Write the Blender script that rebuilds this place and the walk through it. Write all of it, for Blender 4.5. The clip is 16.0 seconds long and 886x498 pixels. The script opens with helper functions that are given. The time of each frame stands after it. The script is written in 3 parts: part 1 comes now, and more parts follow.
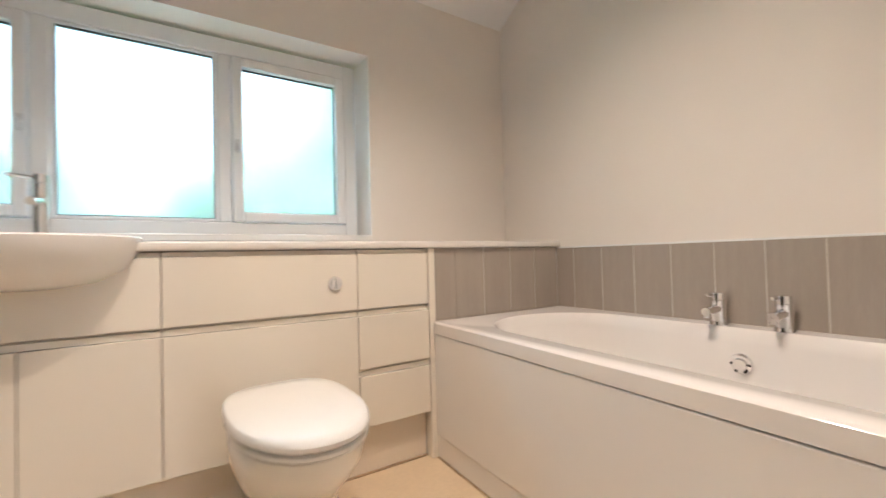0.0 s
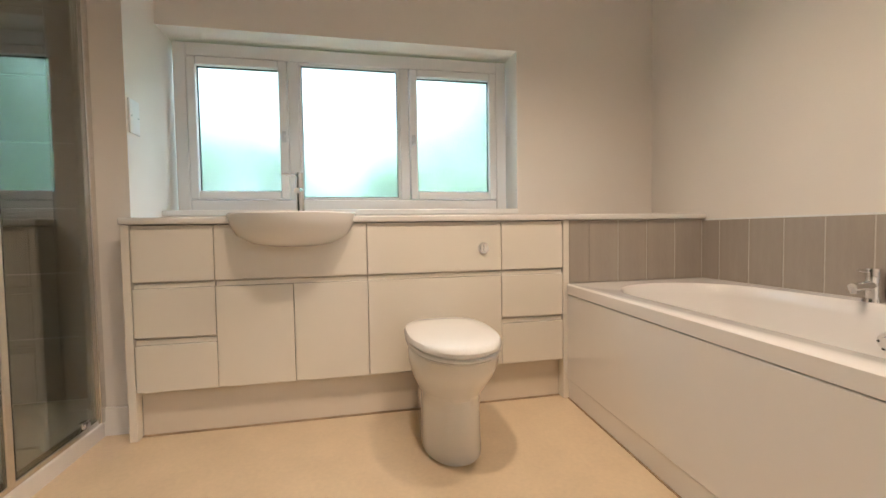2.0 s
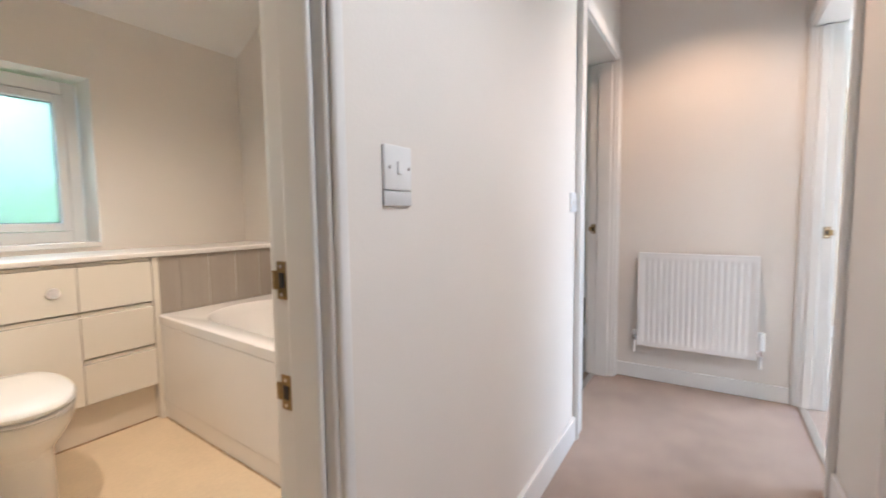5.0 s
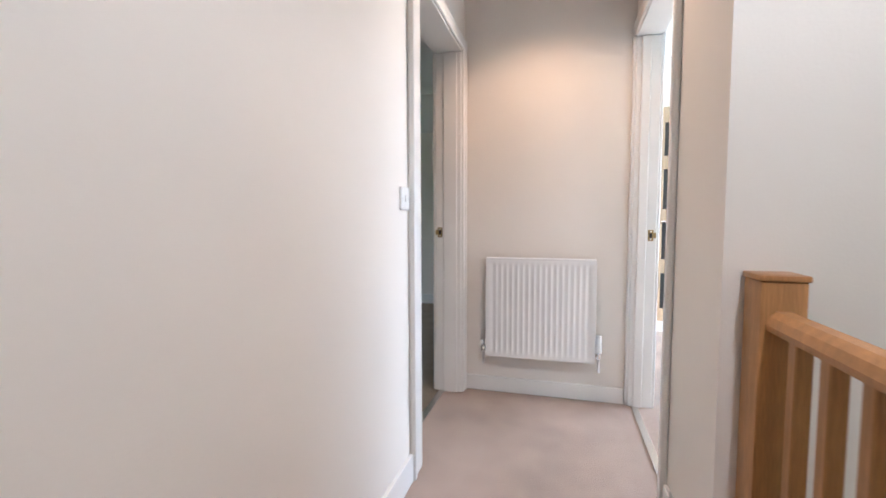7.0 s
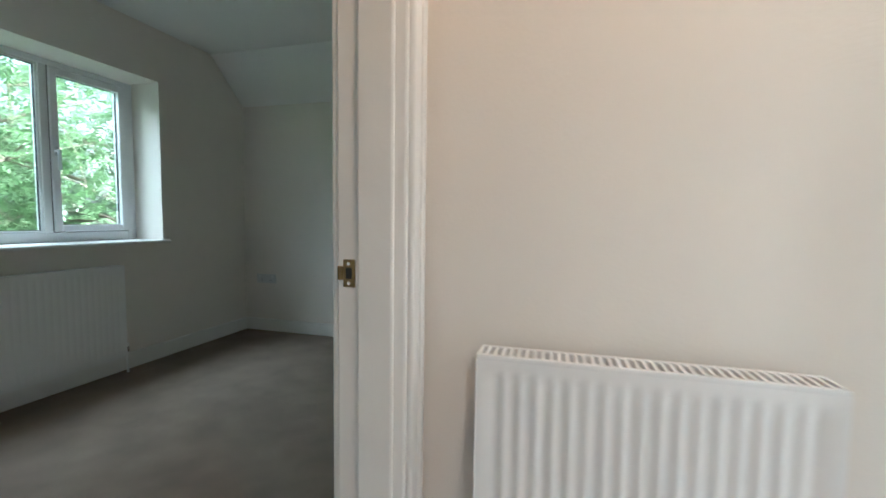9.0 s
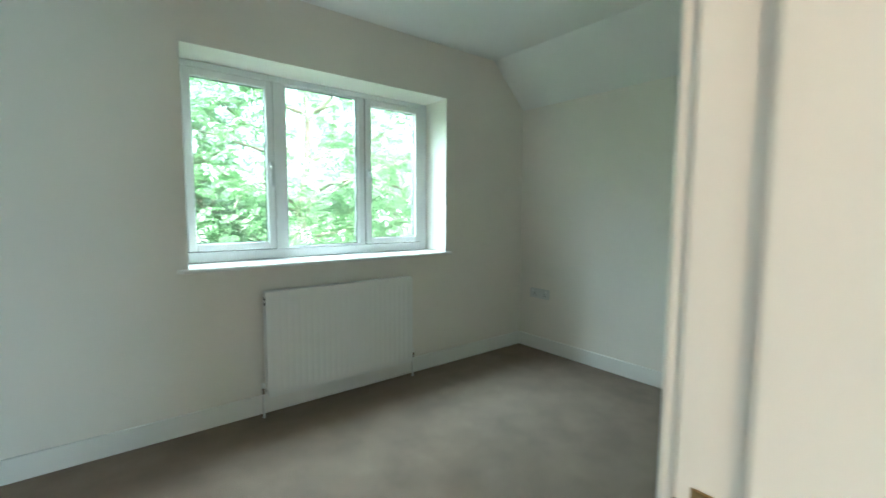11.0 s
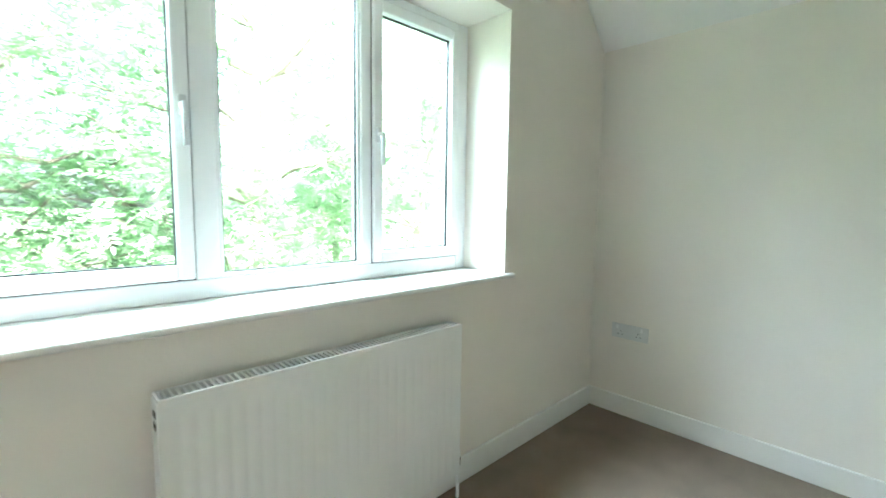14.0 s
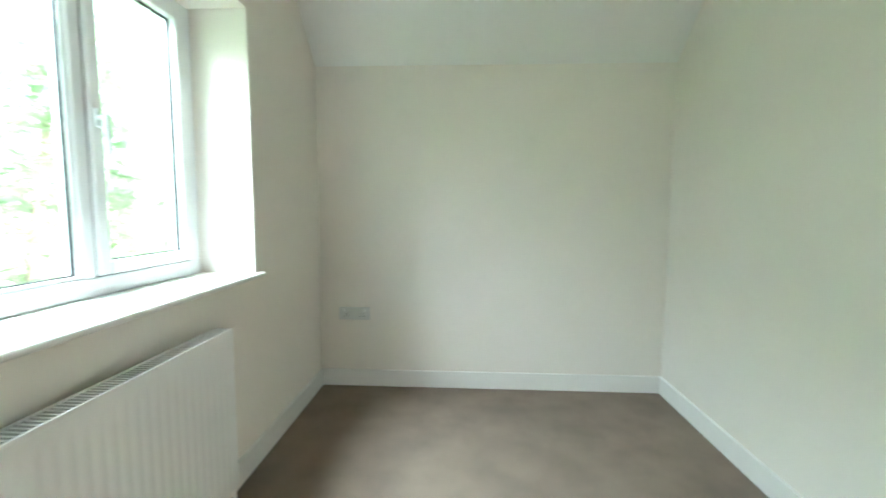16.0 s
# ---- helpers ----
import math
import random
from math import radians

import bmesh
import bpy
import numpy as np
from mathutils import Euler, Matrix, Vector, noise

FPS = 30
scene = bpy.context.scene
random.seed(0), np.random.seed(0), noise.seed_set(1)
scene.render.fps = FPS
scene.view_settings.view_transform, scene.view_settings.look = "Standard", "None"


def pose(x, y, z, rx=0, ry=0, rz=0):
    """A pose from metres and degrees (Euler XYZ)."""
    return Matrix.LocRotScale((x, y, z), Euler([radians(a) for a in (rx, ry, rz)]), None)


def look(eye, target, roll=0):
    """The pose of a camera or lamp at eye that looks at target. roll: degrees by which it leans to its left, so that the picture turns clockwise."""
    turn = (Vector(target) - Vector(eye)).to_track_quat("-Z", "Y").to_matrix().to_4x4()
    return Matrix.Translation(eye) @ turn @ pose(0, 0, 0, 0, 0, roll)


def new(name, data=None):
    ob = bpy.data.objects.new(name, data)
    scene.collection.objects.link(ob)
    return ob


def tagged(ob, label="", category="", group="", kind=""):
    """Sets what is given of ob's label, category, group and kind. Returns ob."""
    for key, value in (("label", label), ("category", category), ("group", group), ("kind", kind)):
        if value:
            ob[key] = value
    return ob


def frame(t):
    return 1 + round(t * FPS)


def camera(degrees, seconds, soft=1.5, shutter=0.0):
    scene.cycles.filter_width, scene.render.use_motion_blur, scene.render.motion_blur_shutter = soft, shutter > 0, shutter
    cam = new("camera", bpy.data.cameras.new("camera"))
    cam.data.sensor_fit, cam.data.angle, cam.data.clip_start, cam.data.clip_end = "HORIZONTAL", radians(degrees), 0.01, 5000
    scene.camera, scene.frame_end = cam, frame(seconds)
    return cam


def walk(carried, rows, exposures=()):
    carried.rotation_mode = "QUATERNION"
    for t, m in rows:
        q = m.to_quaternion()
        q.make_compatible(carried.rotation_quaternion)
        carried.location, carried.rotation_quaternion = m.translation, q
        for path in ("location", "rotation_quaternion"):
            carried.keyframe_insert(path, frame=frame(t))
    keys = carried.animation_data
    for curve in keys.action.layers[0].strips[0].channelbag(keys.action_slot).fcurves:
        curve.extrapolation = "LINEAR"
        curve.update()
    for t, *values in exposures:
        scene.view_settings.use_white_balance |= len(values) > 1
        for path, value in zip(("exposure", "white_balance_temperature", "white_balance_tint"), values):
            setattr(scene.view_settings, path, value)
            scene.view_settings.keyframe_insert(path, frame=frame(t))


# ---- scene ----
cam = camera(92.0, 16.0, 1.5, 0.5)

PATH = [
    (0, (-0.973, -1.532, 0.836), (0.136, 0.132, 0.874), -1.5),
    (0.5, (-1.015, -1.665, 0.822), (-0.19, 0.157, 0.847), -1.1),
    (1, (-1.048, -1.775, 0.835), (-0.443, 0.131, 0.822), -0.9),
    (1.5, (-1.041, -1.842, 0.837), (-0.575, 0.102, 0.78), -0.8),
    (2, (-1.025, -1.914, 0.833), (-0.616, 0.042, 0.748), -0.9),
    (2.5, (-1.021, -2.067, 0.891), (-0.606, -0.113, 0.786), -0.8),
    (3, (-1.047, -2.225, 0.932), (-0.546, -0.291, 0.821), -0.7),
    (3.5, (-1.108, -2.318, 0.967), (-0.351, -0.47, 0.845), -0.7),
    (4, (-1.132, -2.41, 0.987), (0.015, -0.776, 0.858), -0.4),
    (4.5, (-1.114, -2.455, 1.027), (0.346, -1.095, 0.885), -0.6),
    (5, (-1.102, -2.486, 1.081), (0.584, -1.423, 0.92), -0.7),
    (5.2, (-1.1, -2.486, 1.094), (0.643, -1.519, 0.928), -0.7),
    (7.3, (-0.43, -2.518, 1.045), (1.506, -2.036, 0.914), 0.2),
    (7.6, (-0.133, -2.465, 1.047), (1.814, -2.022, 0.917), 0.5),
    (8, (0.203, -2.429, 1.06), (2.157, -2.021, 0.931), 0.7),
    (8.2, (0.389, -2.402, 1.063), (2.349, -2.026, 0.932), 1.0),
    (10.3, (1.411, -2.032, 1.207), (2.98, -0.803, 1.033), 0.3),
    (10.5, (1.435, -2.004, 1.222), (2.904, -0.659, 1.043), 0.3),
    (11, (1.444, -1.938, 1.221), (2.682, -0.377, 1.046), 0.3),
    (11.5, (1.483, -1.819, 1.218), (2.595, -0.166, 1.043), 0.3),
    (12, (1.582, -1.55, 1.23), (2.674, 0.115, 1.038), 0.5),
    (12.5, (1.717, -1.307, 1.212), (2.826, 0.347, 1.025), 0.3),
    (13, (1.876, -1.033, 1.217), (3.021, 0.596, 1.023), 0.3),
    (13.5, (1.959, -0.752, 1.22), (3.176, 0.824, 1.03), 0.5),
    (14, (1.974, -0.549, 1.206), (3.348, 0.892, 1.015), 0.8),
    (14.5, (1.872, -0.473, 1.215), (3.431, 0.764, 1.015), 1.0),
    (15, (1.744, -0.406, 1.213), (3.52, 0.493, 1.019), 0.8),
    (15.5, (1.691, -0.289, 1.215), (3.617, 0.216, 1.019), 0.7),
    (16, (1.625, -0.283, 1.202), (3.614, -0.183, 1.02), 0.3),
]
EXPOSURES = [(0, 3.40, 5480, 10), (1, 3.19, 5600, 9.5), (3, 3.17, 5980, 9), (4.2, 3.3, 5600, 8.5), (5.2, 3.45, 5500, 8.5), (7.3, 3.42, 5500, 9), (8.2, 3.3, 5300, 6), (10.3, 3.72, 5450, -11),
             (11.5, 4.66, 5400, -9), (12.5, 4.93, 5300, -4), (13.5, 5.1, 5500, -4), (16, 5.16, 5800, -3)]
walk(cam, [(t, look(eye, target, roll)) for t, eye, target, roll in PATH], EXPOSURES)

# ---- world and light ----
world = bpy.data.worlds.new("world")
scene.world = world
world.use_nodes = True
wn = world.node_tree.nodes
sky = wn.new("ShaderNodeTexSky")
sky.sky_type, sky.sun_disc = "NISHITA", False
sky.sun_elevation, sky.sun_rotation = radians(48), radians(200)
sky.air_density, sky.dust_density, sky.ozone_density = 1.0, 6.0, 0.6
haze = wn.new("ShaderNodeHueSaturation")
haze.inputs["Saturation"].default_value = 0.35
world.node_tree.links.new(sky.outputs[0], haze.inputs["Color"])
world.node_tree.links.new(haze.outputs[0], wn["Background"].inputs[0])
wn["Background"].inputs[1].default_value = 0.15


def lamp(name, kind, m, energy, colour=(1, 1, 1), **more):
    data = bpy.data.lights.new(name, kind)
    data.energy, data.color = energy, colour
    if kind == "SUN":
        data.angle = more["angle"]
    elif kind == "AREA":
        data.shape, data.size, data.size_y = "RECTANGLE", more["size"], more["size_y"]
    elif kind == "SPOT":
        data.spot_size, data.spot_blend, data.shadow_soft_size = radians(more["cone"]), more["blend"], more["radius"]
    else:
        data.shadow_soft_size = more["radius"]
    ob = new(name, data)
    ob.matrix_world = m
    return ob


lamp("sun", "SUN", look((0, 0, 0), (0.23, 0.63, -0.743)), 5.0, (1.0, 0.96, 0.9), angle=radians(12))
WARM = (1.0, 0.75, 0.53)
for dx, dy, power in ((-0.98, -0.98, 9.0), (-0.20, -0.80, 7.3)):
    lamp("ceiling_spot", "SPOT", look((dx, dy, 2.44), (dx, dy, 0)), power, WARM, cone=128, blend=0.85, radius=0.025)
for dx, dy, power, cone, colour in ((1.30, -2.44, 4.2, 126, (1.0, 0.60, 0.36)), (-0.45, -3.05, 9.0, 150, (1.0, 0.93, 0.88))):
    lamp("ceiling_spot", "SPOT", look((dx, dy, 2.44), (dx, dy, 0)), power, colour, cone=cone, blend=0.6, radius=0.035)
lamp("window_daylight", "AREA", look((2.9, -5.92, 1.38), (2.9, -2.5, 0.3)), 10, (0.66, 0.83, 1.0), size=2.2, size_y=0.95)

lamp("sky_fill", "AREA", look((2.67, 1.75, 2.85), (2.67, 0.2, 0.9)), 11, (0.90, 0.97, 1.0), size=1.7, size_y=0.9)
lamp("sky_fill", "AREA", look((-1.0, 1.45, 2.75), (-1.0, 0.2, 1.0)), 3.2, (0.74, 0.93, 1.0), size=1.7, size_y=0.8)

# ---- materials ----


def material(name, colour, rough=0.5, metal=0.0, spot=0.0, spot_scale=6.0, grain=0.0, grain_scale=150.0, bump=0.0, bump_scale=200.0, per=0.0, **extra):
    """A principled surface with stains at a large scale, grain at a small one, relief, and a change from piece to piece."""
    mat = bpy.data.materials.new(name)
    mat.use_nodes = True
    n, l = mat.node_tree.nodes, mat.node_tree.links
    b = n["Principled BSDF"]
    b.inputs["Base Color"].default_value = (*colour, 1)
    b.inputs["Roughness"].default_value, b.inputs["Metallic"].default_value = rough, metal
    for key, value in extra.items():
        b.inputs[key.replace("_", " ")].default_value = value
    co = n.new("ShaderNodeTexCoord")
    last = None
    for amount, scale, detail in ((spot, spot_scale, 4.0), (grain, grain_scale, 2.0)):
        if amount:
            tex = n.new("ShaderNodeTexNoise")
            tex.inputs["Scale"].default_value, tex.inputs["Detail"].default_value = scale, detail
            l.new(co.outputs["Object"], tex.inputs["Vector"])
            ramp = n.new("ShaderNodeMapRange")
            ramp.inputs["From Min"].default_value, ramp.inputs["From Max"].default_value = 0.3, 0.7
            ramp.inputs["To Min"].default_value, ramp.inputs["To Max"].default_value = 1 - amount, 1 + amount
            l.new(tex.outputs["Fac"], ramp.inputs["Value"])
            last = multiply(n, l, last, ramp.outputs[0], colour)
    if per:
        info = n.new("ShaderNodeObjectInfo")
        ramp = n.new("ShaderNodeMapRange")
        ramp.inputs["To Min"].default_value, ramp.inputs["To Max"].default_value = 1 - per, 1 + per
        l.new(info.outputs["Random"], ramp.inputs["Value"])
        last = multiply(n, l, last, ramp.outputs[0], colour)
    if last:
        l.new(last, b.inputs["Base Color"])
    if bump:
        tex = n.new("ShaderNodeTexNoise")
        tex.inputs["Scale"].default_value, tex.inputs["Detail"].default_value = bump_scale, 3.0
        l.new(co.outputs["Object"], tex.inputs["Vector"])
        bn = n.new("ShaderNodeBump")
        bn.inputs["Strength"].default_value, bn.inputs["Distance"].default_value = bump, 0.004
        l.new(tex.outputs["Fac"], bn.inputs["Height"])
        l.new(bn.outputs[0], b.inputs["Normal"])
    return mat


def multiply(n, l, last, factor, colour):
    mix = n.new("ShaderNodeVectorMath")
    mix.operation = "SCALE"
    if last:
        l.new(last, mix.inputs[0])
    else:
        mix.inputs[0].default_value = colour
    l.new(factor, mix.inputs["Scale"])
    return mix.outputs[0]


PAINT = material("wall_paint", (0.82, 0.77, 0.71), 0.75, spot=0.015, spot_scale=2.5, bump=0.12, bump_scale=120)
CEIL = material("ceiling_paint", (0.83, 0.82, 0.80), 0.85, spot=0.015, spot_scale=2, bump=0.1, bump_scale=90)
GLOSS = material("white_gloss_woodwork", (0.82, 0.80, 0.77), 0.3, spot=0.02, spot_scale=5, bump=0.05, bump_scale=60)
LITCARPET = material("lit_carpet", (0.46, 0.36, 0.30), 0.95, spot=0.14, spot_scale=3.0, grain=0.25, grain_scale=420, bump=0.9, bump_scale=500)
CARPET = material("dim_carpet", (0.25, 0.195, 0.15), 0.95, spot=0.15, spot_scale=4.5, grain=0.25, grain_scale=420, bump=0.9, bump_scale=500)
VINYL = material("cream_vinyl", (0.70, 0.56, 0.38), 0.42, spot=0.05, spot_scale=5, grain=0.03, grain_scale=60, bump=0.06, bump_scale=90)
CABINET = material("cream_gloss_front", (0.80, 0.75, 0.66), 0.16, spot=0.01, spot_scale=3, Coat_Weight=0.4, Coat_Roughness=0.06)
CARCASS = material("cabinet_carcass", (0.66, 0.60, 0.52), 0.5, spot=0.03, spot_scale=6)
PLINTH = material("beige_plinth", (0.75, 0.67, 0.56), 0.45, spot=0.03, spot_scale=4)
WORKTOP = material("pale_worktop", (0.80, 0.77, 0.73), 0.25, spot=0.02, spot_scale=8, grain=0.03, grain_scale=200)
CERAMIC = material("white_ceramic", (0.84, 0.82, 0.79), 0.07, spot=0.008, spot_scale=4, Coat_Weight=0.5, Coat_Roughness=0.04)
ACRYLIC = material("white_acrylic", (0.83, 0.80, 0.77), 0.13, spot=0.01, spot_scale=4)
SEAT = material("white_seat_plastic", (0.86, 0.85, 0.83), 0.12, spot=0.006, spot_scale=4)
UPVC = material("white_upvc", (0.84, 0.85, 0.86), 0.28, spot=0.01, spot_scale=6)
PLASTIC = material("white_plastic", (0.82, 0.82, 0.81), 0.3, spot=0.01, spot_scale=20)
HANDLE = material("shaded_handle_plastic", (0.62, 0.63, 0.64), 0.3, spot=0.01, spot_scale=20)
SHADEPLASTIC = material("shaded_plastic", (0.66, 0.66, 0.65), 0.35, spot=0.02, spot_scale=20)
ENAMEL = material("white_enamel", (0.83, 0.82, 0.81), 0.32, spot=0.01, spot_scale=8)
CHROME = material("chrome", (0.82, 0.82, 0.83), 0.09, 1.0, grain=0.03, grain_scale=80)
ALU = material("bright_aluminium", (0.72, 0.70, 0.67), 0.25, 1.0, grain=0.04, grain_scale=60)
BRASS = material("worn_brass", (0.36, 0.25, 0.12), 0.32, 1.0, spot=0.2, spot_scale=60)
FOOTLINE = material("brown_foot_line", (0.36, 0.26, 0.16), 0.7, spot=0.3, spot_scale=15)
DARK = material("dark_recess", (0.03, 0.028, 0.025), 0.8, spot=0.1, spot_scale=40)
GASKET = material("black_gasket", (0.02, 0.02, 0.022), 0.6, spot=0.1, spot_scale=40)
TILE = material("taupe_wall_tile", (0.38, 0.335, 0.29), 0.25, spot=0.05, spot_scale=8, grain=0.03, grain_scale=90, per=0.02)
GROUT = material("pale_grout", (0.56, 0.52, 0.47), 0.85, spot=0.06, spot_scale=20)
SHOWERTILE = material("shower_wall_tile", (0.21, 0.19, 0.155), 0.3, spot=0.05, spot_scale=3, per=0.04)
OAK = material("honey_oak", (0.40, 0.20, 0.075), 0.38, spot=0.18, spot_scale=9, grain=0.12, grain_scale=60)
PALEOAK = material("pale_oak", (0.52, 0.39, 0.25), 0.42, spot=0.12, spot_scale=9, grain=0.1, grain_scale=60)
BARK = material("bark", (0.10, 0.08, 0.06), 0.9, spot=0.3, spot_scale=8, bump=0.8, bump_scale=30)
GRASS = material("lawn", (0.06, 0.10, 0.03), 0.95, spot=0.3, spot_scale=1.5, grain=0.3, grain_scale=30, bump=0.5, bump_scale=40)
RENDERED = material("outside_render", (0.6, 0.57, 0.52), 0.9, spot=0.05, spot_scale=4, bump=0.3, bump_scale=60)


def stretched(mat, axis_scale):
    """Long grain: the texture's space is drawn out along one axis."""
    n, l = mat.node_tree.nodes, mat.node_tree.links
    co = next(x for x in n if x.type == "TEX_COORD")
    mp = n.new("ShaderNodeMapping")
    mp.inputs["Scale"].default_value = axis_scale
    for link in list(co.outputs["Object"].links):
        l.new(mp.outputs[0], link.to_socket)
    l.new(co.outputs["Object"], mp.inputs["Vector"])


stretched(OAK, (4, 4, 0.35))
stretched(PALEOAK, (4, 4, 0.35))
stretched(TILE, (3, 3, 0.3))


def glass(name, colour, rough):
    mat = bpy.data.materials.new(name)
    mat.use_nodes = True
    b = mat.node_tree.nodes["Principled BSDF"]
    b.inputs["Base Color"].default_value = (*colour, 1)
    b.inputs["Roughness"].default_value, b.inputs["IOR"].default_value = rough, 1.45
    b.inputs["Transmission Weight"].default_value = 1.0
    return mat


def clear_glass(name, tint, shine):
    """Thin clear glass: it lets light straight through and mirrors a little, more at a slant."""
    mat = bpy.data.materials.new(name)
    mat.use_nodes = True
    n, l = mat.node_tree.nodes, mat.node_tree.links
    n.remove(n["Principled BSDF"])
    a, g, m = n.new("ShaderNodeBsdfTransparent"), n.new("ShaderNodeBsdfGlossy"), n.new("ShaderNodeMixShader")
    lw, fr = n.new("ShaderNodeLayerWeight"), n.new("ShaderNodeMapRange")
    lw.inputs["Blend"].default_value = 0.25
    fr.inputs["To Min"].default_value, fr.inputs["To Max"].default_value = shine, 0.6
    l.new(lw.outputs["Facing"], fr.inputs["Value"])
    a.inputs[0].default_value = (*tint, 1)
    g.inputs["Roughness"].default_value = 0.01
    l.new(fr.outputs[0], m.inputs[0]), l.new(a.outputs[0], m.inputs[1]), l.new(g.outputs[0], m.inputs[2])
    l.new(m.outputs[0], n["Material Output"].inputs[0])
    return mat


CLEAR = clear_glass("window_glass", (0.97, 0.99, 0.98), 0.03)
SHOWERGLASS = clear_glass("shower_glass", (0.82, 0.85, 0.80), 0.06)
FROSTED = glass("frosted_glass", (0.80, 0.94, 0.94), 0.24)
n, l = FROSTED.node_tree.nodes, FROSTED.node_tree.links
scatter, blend = n.new("ShaderNodeBsdfTranslucent"), n.new("ShaderNodeMixShader")
scatter.inputs[0].default_value, blend.inputs[0].default_value = (0.72, 0.93, 0.95, 1), 0.12
l.new(n["Principled BSDF"].outputs[0], blend.inputs[1]), l.new(scatter.outputs[0], blend.inputs[2])
l.new(blend.outputs[0], n["Material Output"].inputs[0])

leaf = bpy.data.materials.new("leaf")
leaf.use_nodes = True
n, l = leaf.node_tree.nodes, leaf.node_tree.links
geo, ramp = n.new("ShaderNodeNewGeometry"), n.new("ShaderNodeValToRGB")
ramp.color_ramp.elements[0].color, ramp.color_ramp.elements[1].color = (0.08, 0.14, 0.055, 1), (0.13, 0.23, 0.10, 1)
l.new(geo.outputs["Random Per Island"], ramp.inputs[0])
dif, tra, mix = n.new("ShaderNodeBsdfDiffuse"), n.new("ShaderNodeBsdfTranslucent"), n.new("ShaderNodeMixShader")
mix.inputs[0].default_value = 0.62
l.new(ramp.outputs[0], dif.inputs[0]), l.new(ramp.outputs[0], tra.inputs[0])
l.new(dif.outputs[0], mix.inputs[1]), l.new(tra.outputs[0], mix.inputs[2])
sheen, top = n.new("ShaderNodeBsdfGlossy"), n.new("ShaderNodeMixShader")
sheen.inputs["Roughness"].default_value, top.inputs[0].default_value = 0.45, 0.11
l.new(mix.outputs[0], top.inputs[1]), l.new(sheen.outputs[0], top.inputs[2])
l.new(top.outputs[0], n["Material Output"].inputs[0])
n.remove(n["Principled BSDF"])
LEAF = leaf

# ---- mesh helpers ----


def box(bm, a, b, bevel=0.0, seg=2):
    """A box from corner a to corner b, added to bm, with rounded edges."""
    made = bmesh.ops.create_cube(bm, size=1.0)["verts"]
    for v in made:
        for i in range(3):
            v.co[i] = (a[i] + b[i]) / 2 + v.co[i] * (b[i] - a[i])
    if bevel:
        edges = list({e for v in made for e in v.link_edges})
        bmesh.ops.bevel(bm, geom=edges, offset=bevel, segments=seg, affect="EDGES", profile=0.5)
    return bm


def tube(bm, a, b, r, r2=None, seg=16):
    """A rod from a to b."""
    a, b = Vector(a), Vector(b)
    m = Matrix.Translation((a + b) / 2) @ (b - a).to_track_quat("Z", "Y").to_matrix().to_4x4()
    bmesh.ops.create_cone(bm, cap_ends=True, segments=seg, radius1=r, radius2=r if r2 is None else r2, depth=(b - a).length, matrix=m)
    return bm


def bent(bm, points, r, seg=10):
    for p, q in zip(points, points[1:]):
        tube(bm, p, q, r, seg=seg)
    for p in points[1:-1]:
        bmesh.ops.create_uvsphere(bm, u_segments=seg, v_segments=6, radius=r, matrix=Matrix.Translation(p))
    return bm


def loft(bm, rings, cap_first=True, cap_last=True):
    """Skin between closed rings of equal count."""
    vs = [[bm.verts.new(p) for p in ring] for ring in rings]
    k = len(vs[0])
    for lo, hi in zip(vs, vs[1:]):
        for i in range(k):
            bm.faces.new((lo[i], lo[(i + 1) % k], hi[(i + 1) % k], hi[i]))
    if cap_first:
        bm.faces.new(list(reversed(vs[0])))
    if cap_last:
        bm.faces.new(vs[-1])
    return bm


def mesh(name, bm, mat, smooth=False):
    bmesh.ops.recalc_face_normals(bm, faces=bm.faces)
    me = bpy.data.meshes.new(name)
    bm.to_mesh(me)
    bm.free()
    me.materials.append(mat)
    if smooth:
        me.shade_smooth()
        me.set_sharp_from_angle(angle=radians(38))
    return me


def part(name, bm, mat, parent=None, label="", smooth=False):
    """Links bm as one mesh under a thing or a part."""
    ob = new(name, mesh(name, bm, mat, smooth))
    ob.parent = parent
    if label:
        ob["label"] = label
    return ob


def boxpart(name, a, b, mat, parent=None, label="", bevel=0.002):
    return part(name, box(bmesh.new(), a, b, bevel), mat, parent, label)


def thing(name, label, category, group="", kind="", at=(0, 0, 0)):
    ob = new(name)
    ob.location = at
    return tagged(ob, label, category, group, kind)


def structure(name, bm, mat, label, category, smooth=False):
    return tagged(part(name, bm, mat, None, "", smooth), label, category, kind="structure")


def wall(name, a, b, axis, holes, label, mat=None):
    """A wall from corner a to corner b along axis 0 or 1, with holes (from, to, bottom, top) right through."""
    bm = bmesh.new()
    cuts = sorted({a[axis], b[axis], *(h[0] for h in holes), *(h[1] for h in holes)})
    for lo, hi in zip(cuts, cuts[1:]):
        mid = (lo + hi) / 2
        spans = [(a[2], b[2])]
        for h in holes:
            if h[0] < mid < h[1]:
                spans = [(a[2], h[2]), (h[3], b[2])]
        for z0, z1 in spans:
            if z1 - z0 > 0.001:
                p, q = list(a), list(b)
                p[axis], q[axis], p[2], q[2] = lo, hi, z0, z1
                box(bm, p, q)
    bmesh.ops.remove_doubles(bm, verts=bm.verts, dist=0.0005)
    return structure(name, bm, mat or PAINT, label, "wall")


# ---- structure ----
LN, LS = -1.95, -2.90           # landing, north and south faces
BN, BI = 0.405, -1.80           # bathroom, north and south faces
EN, ES, EE, EW = 0.69, -1.795, 4.44, 0.90   # bedroom faces
DOOR = 2.02

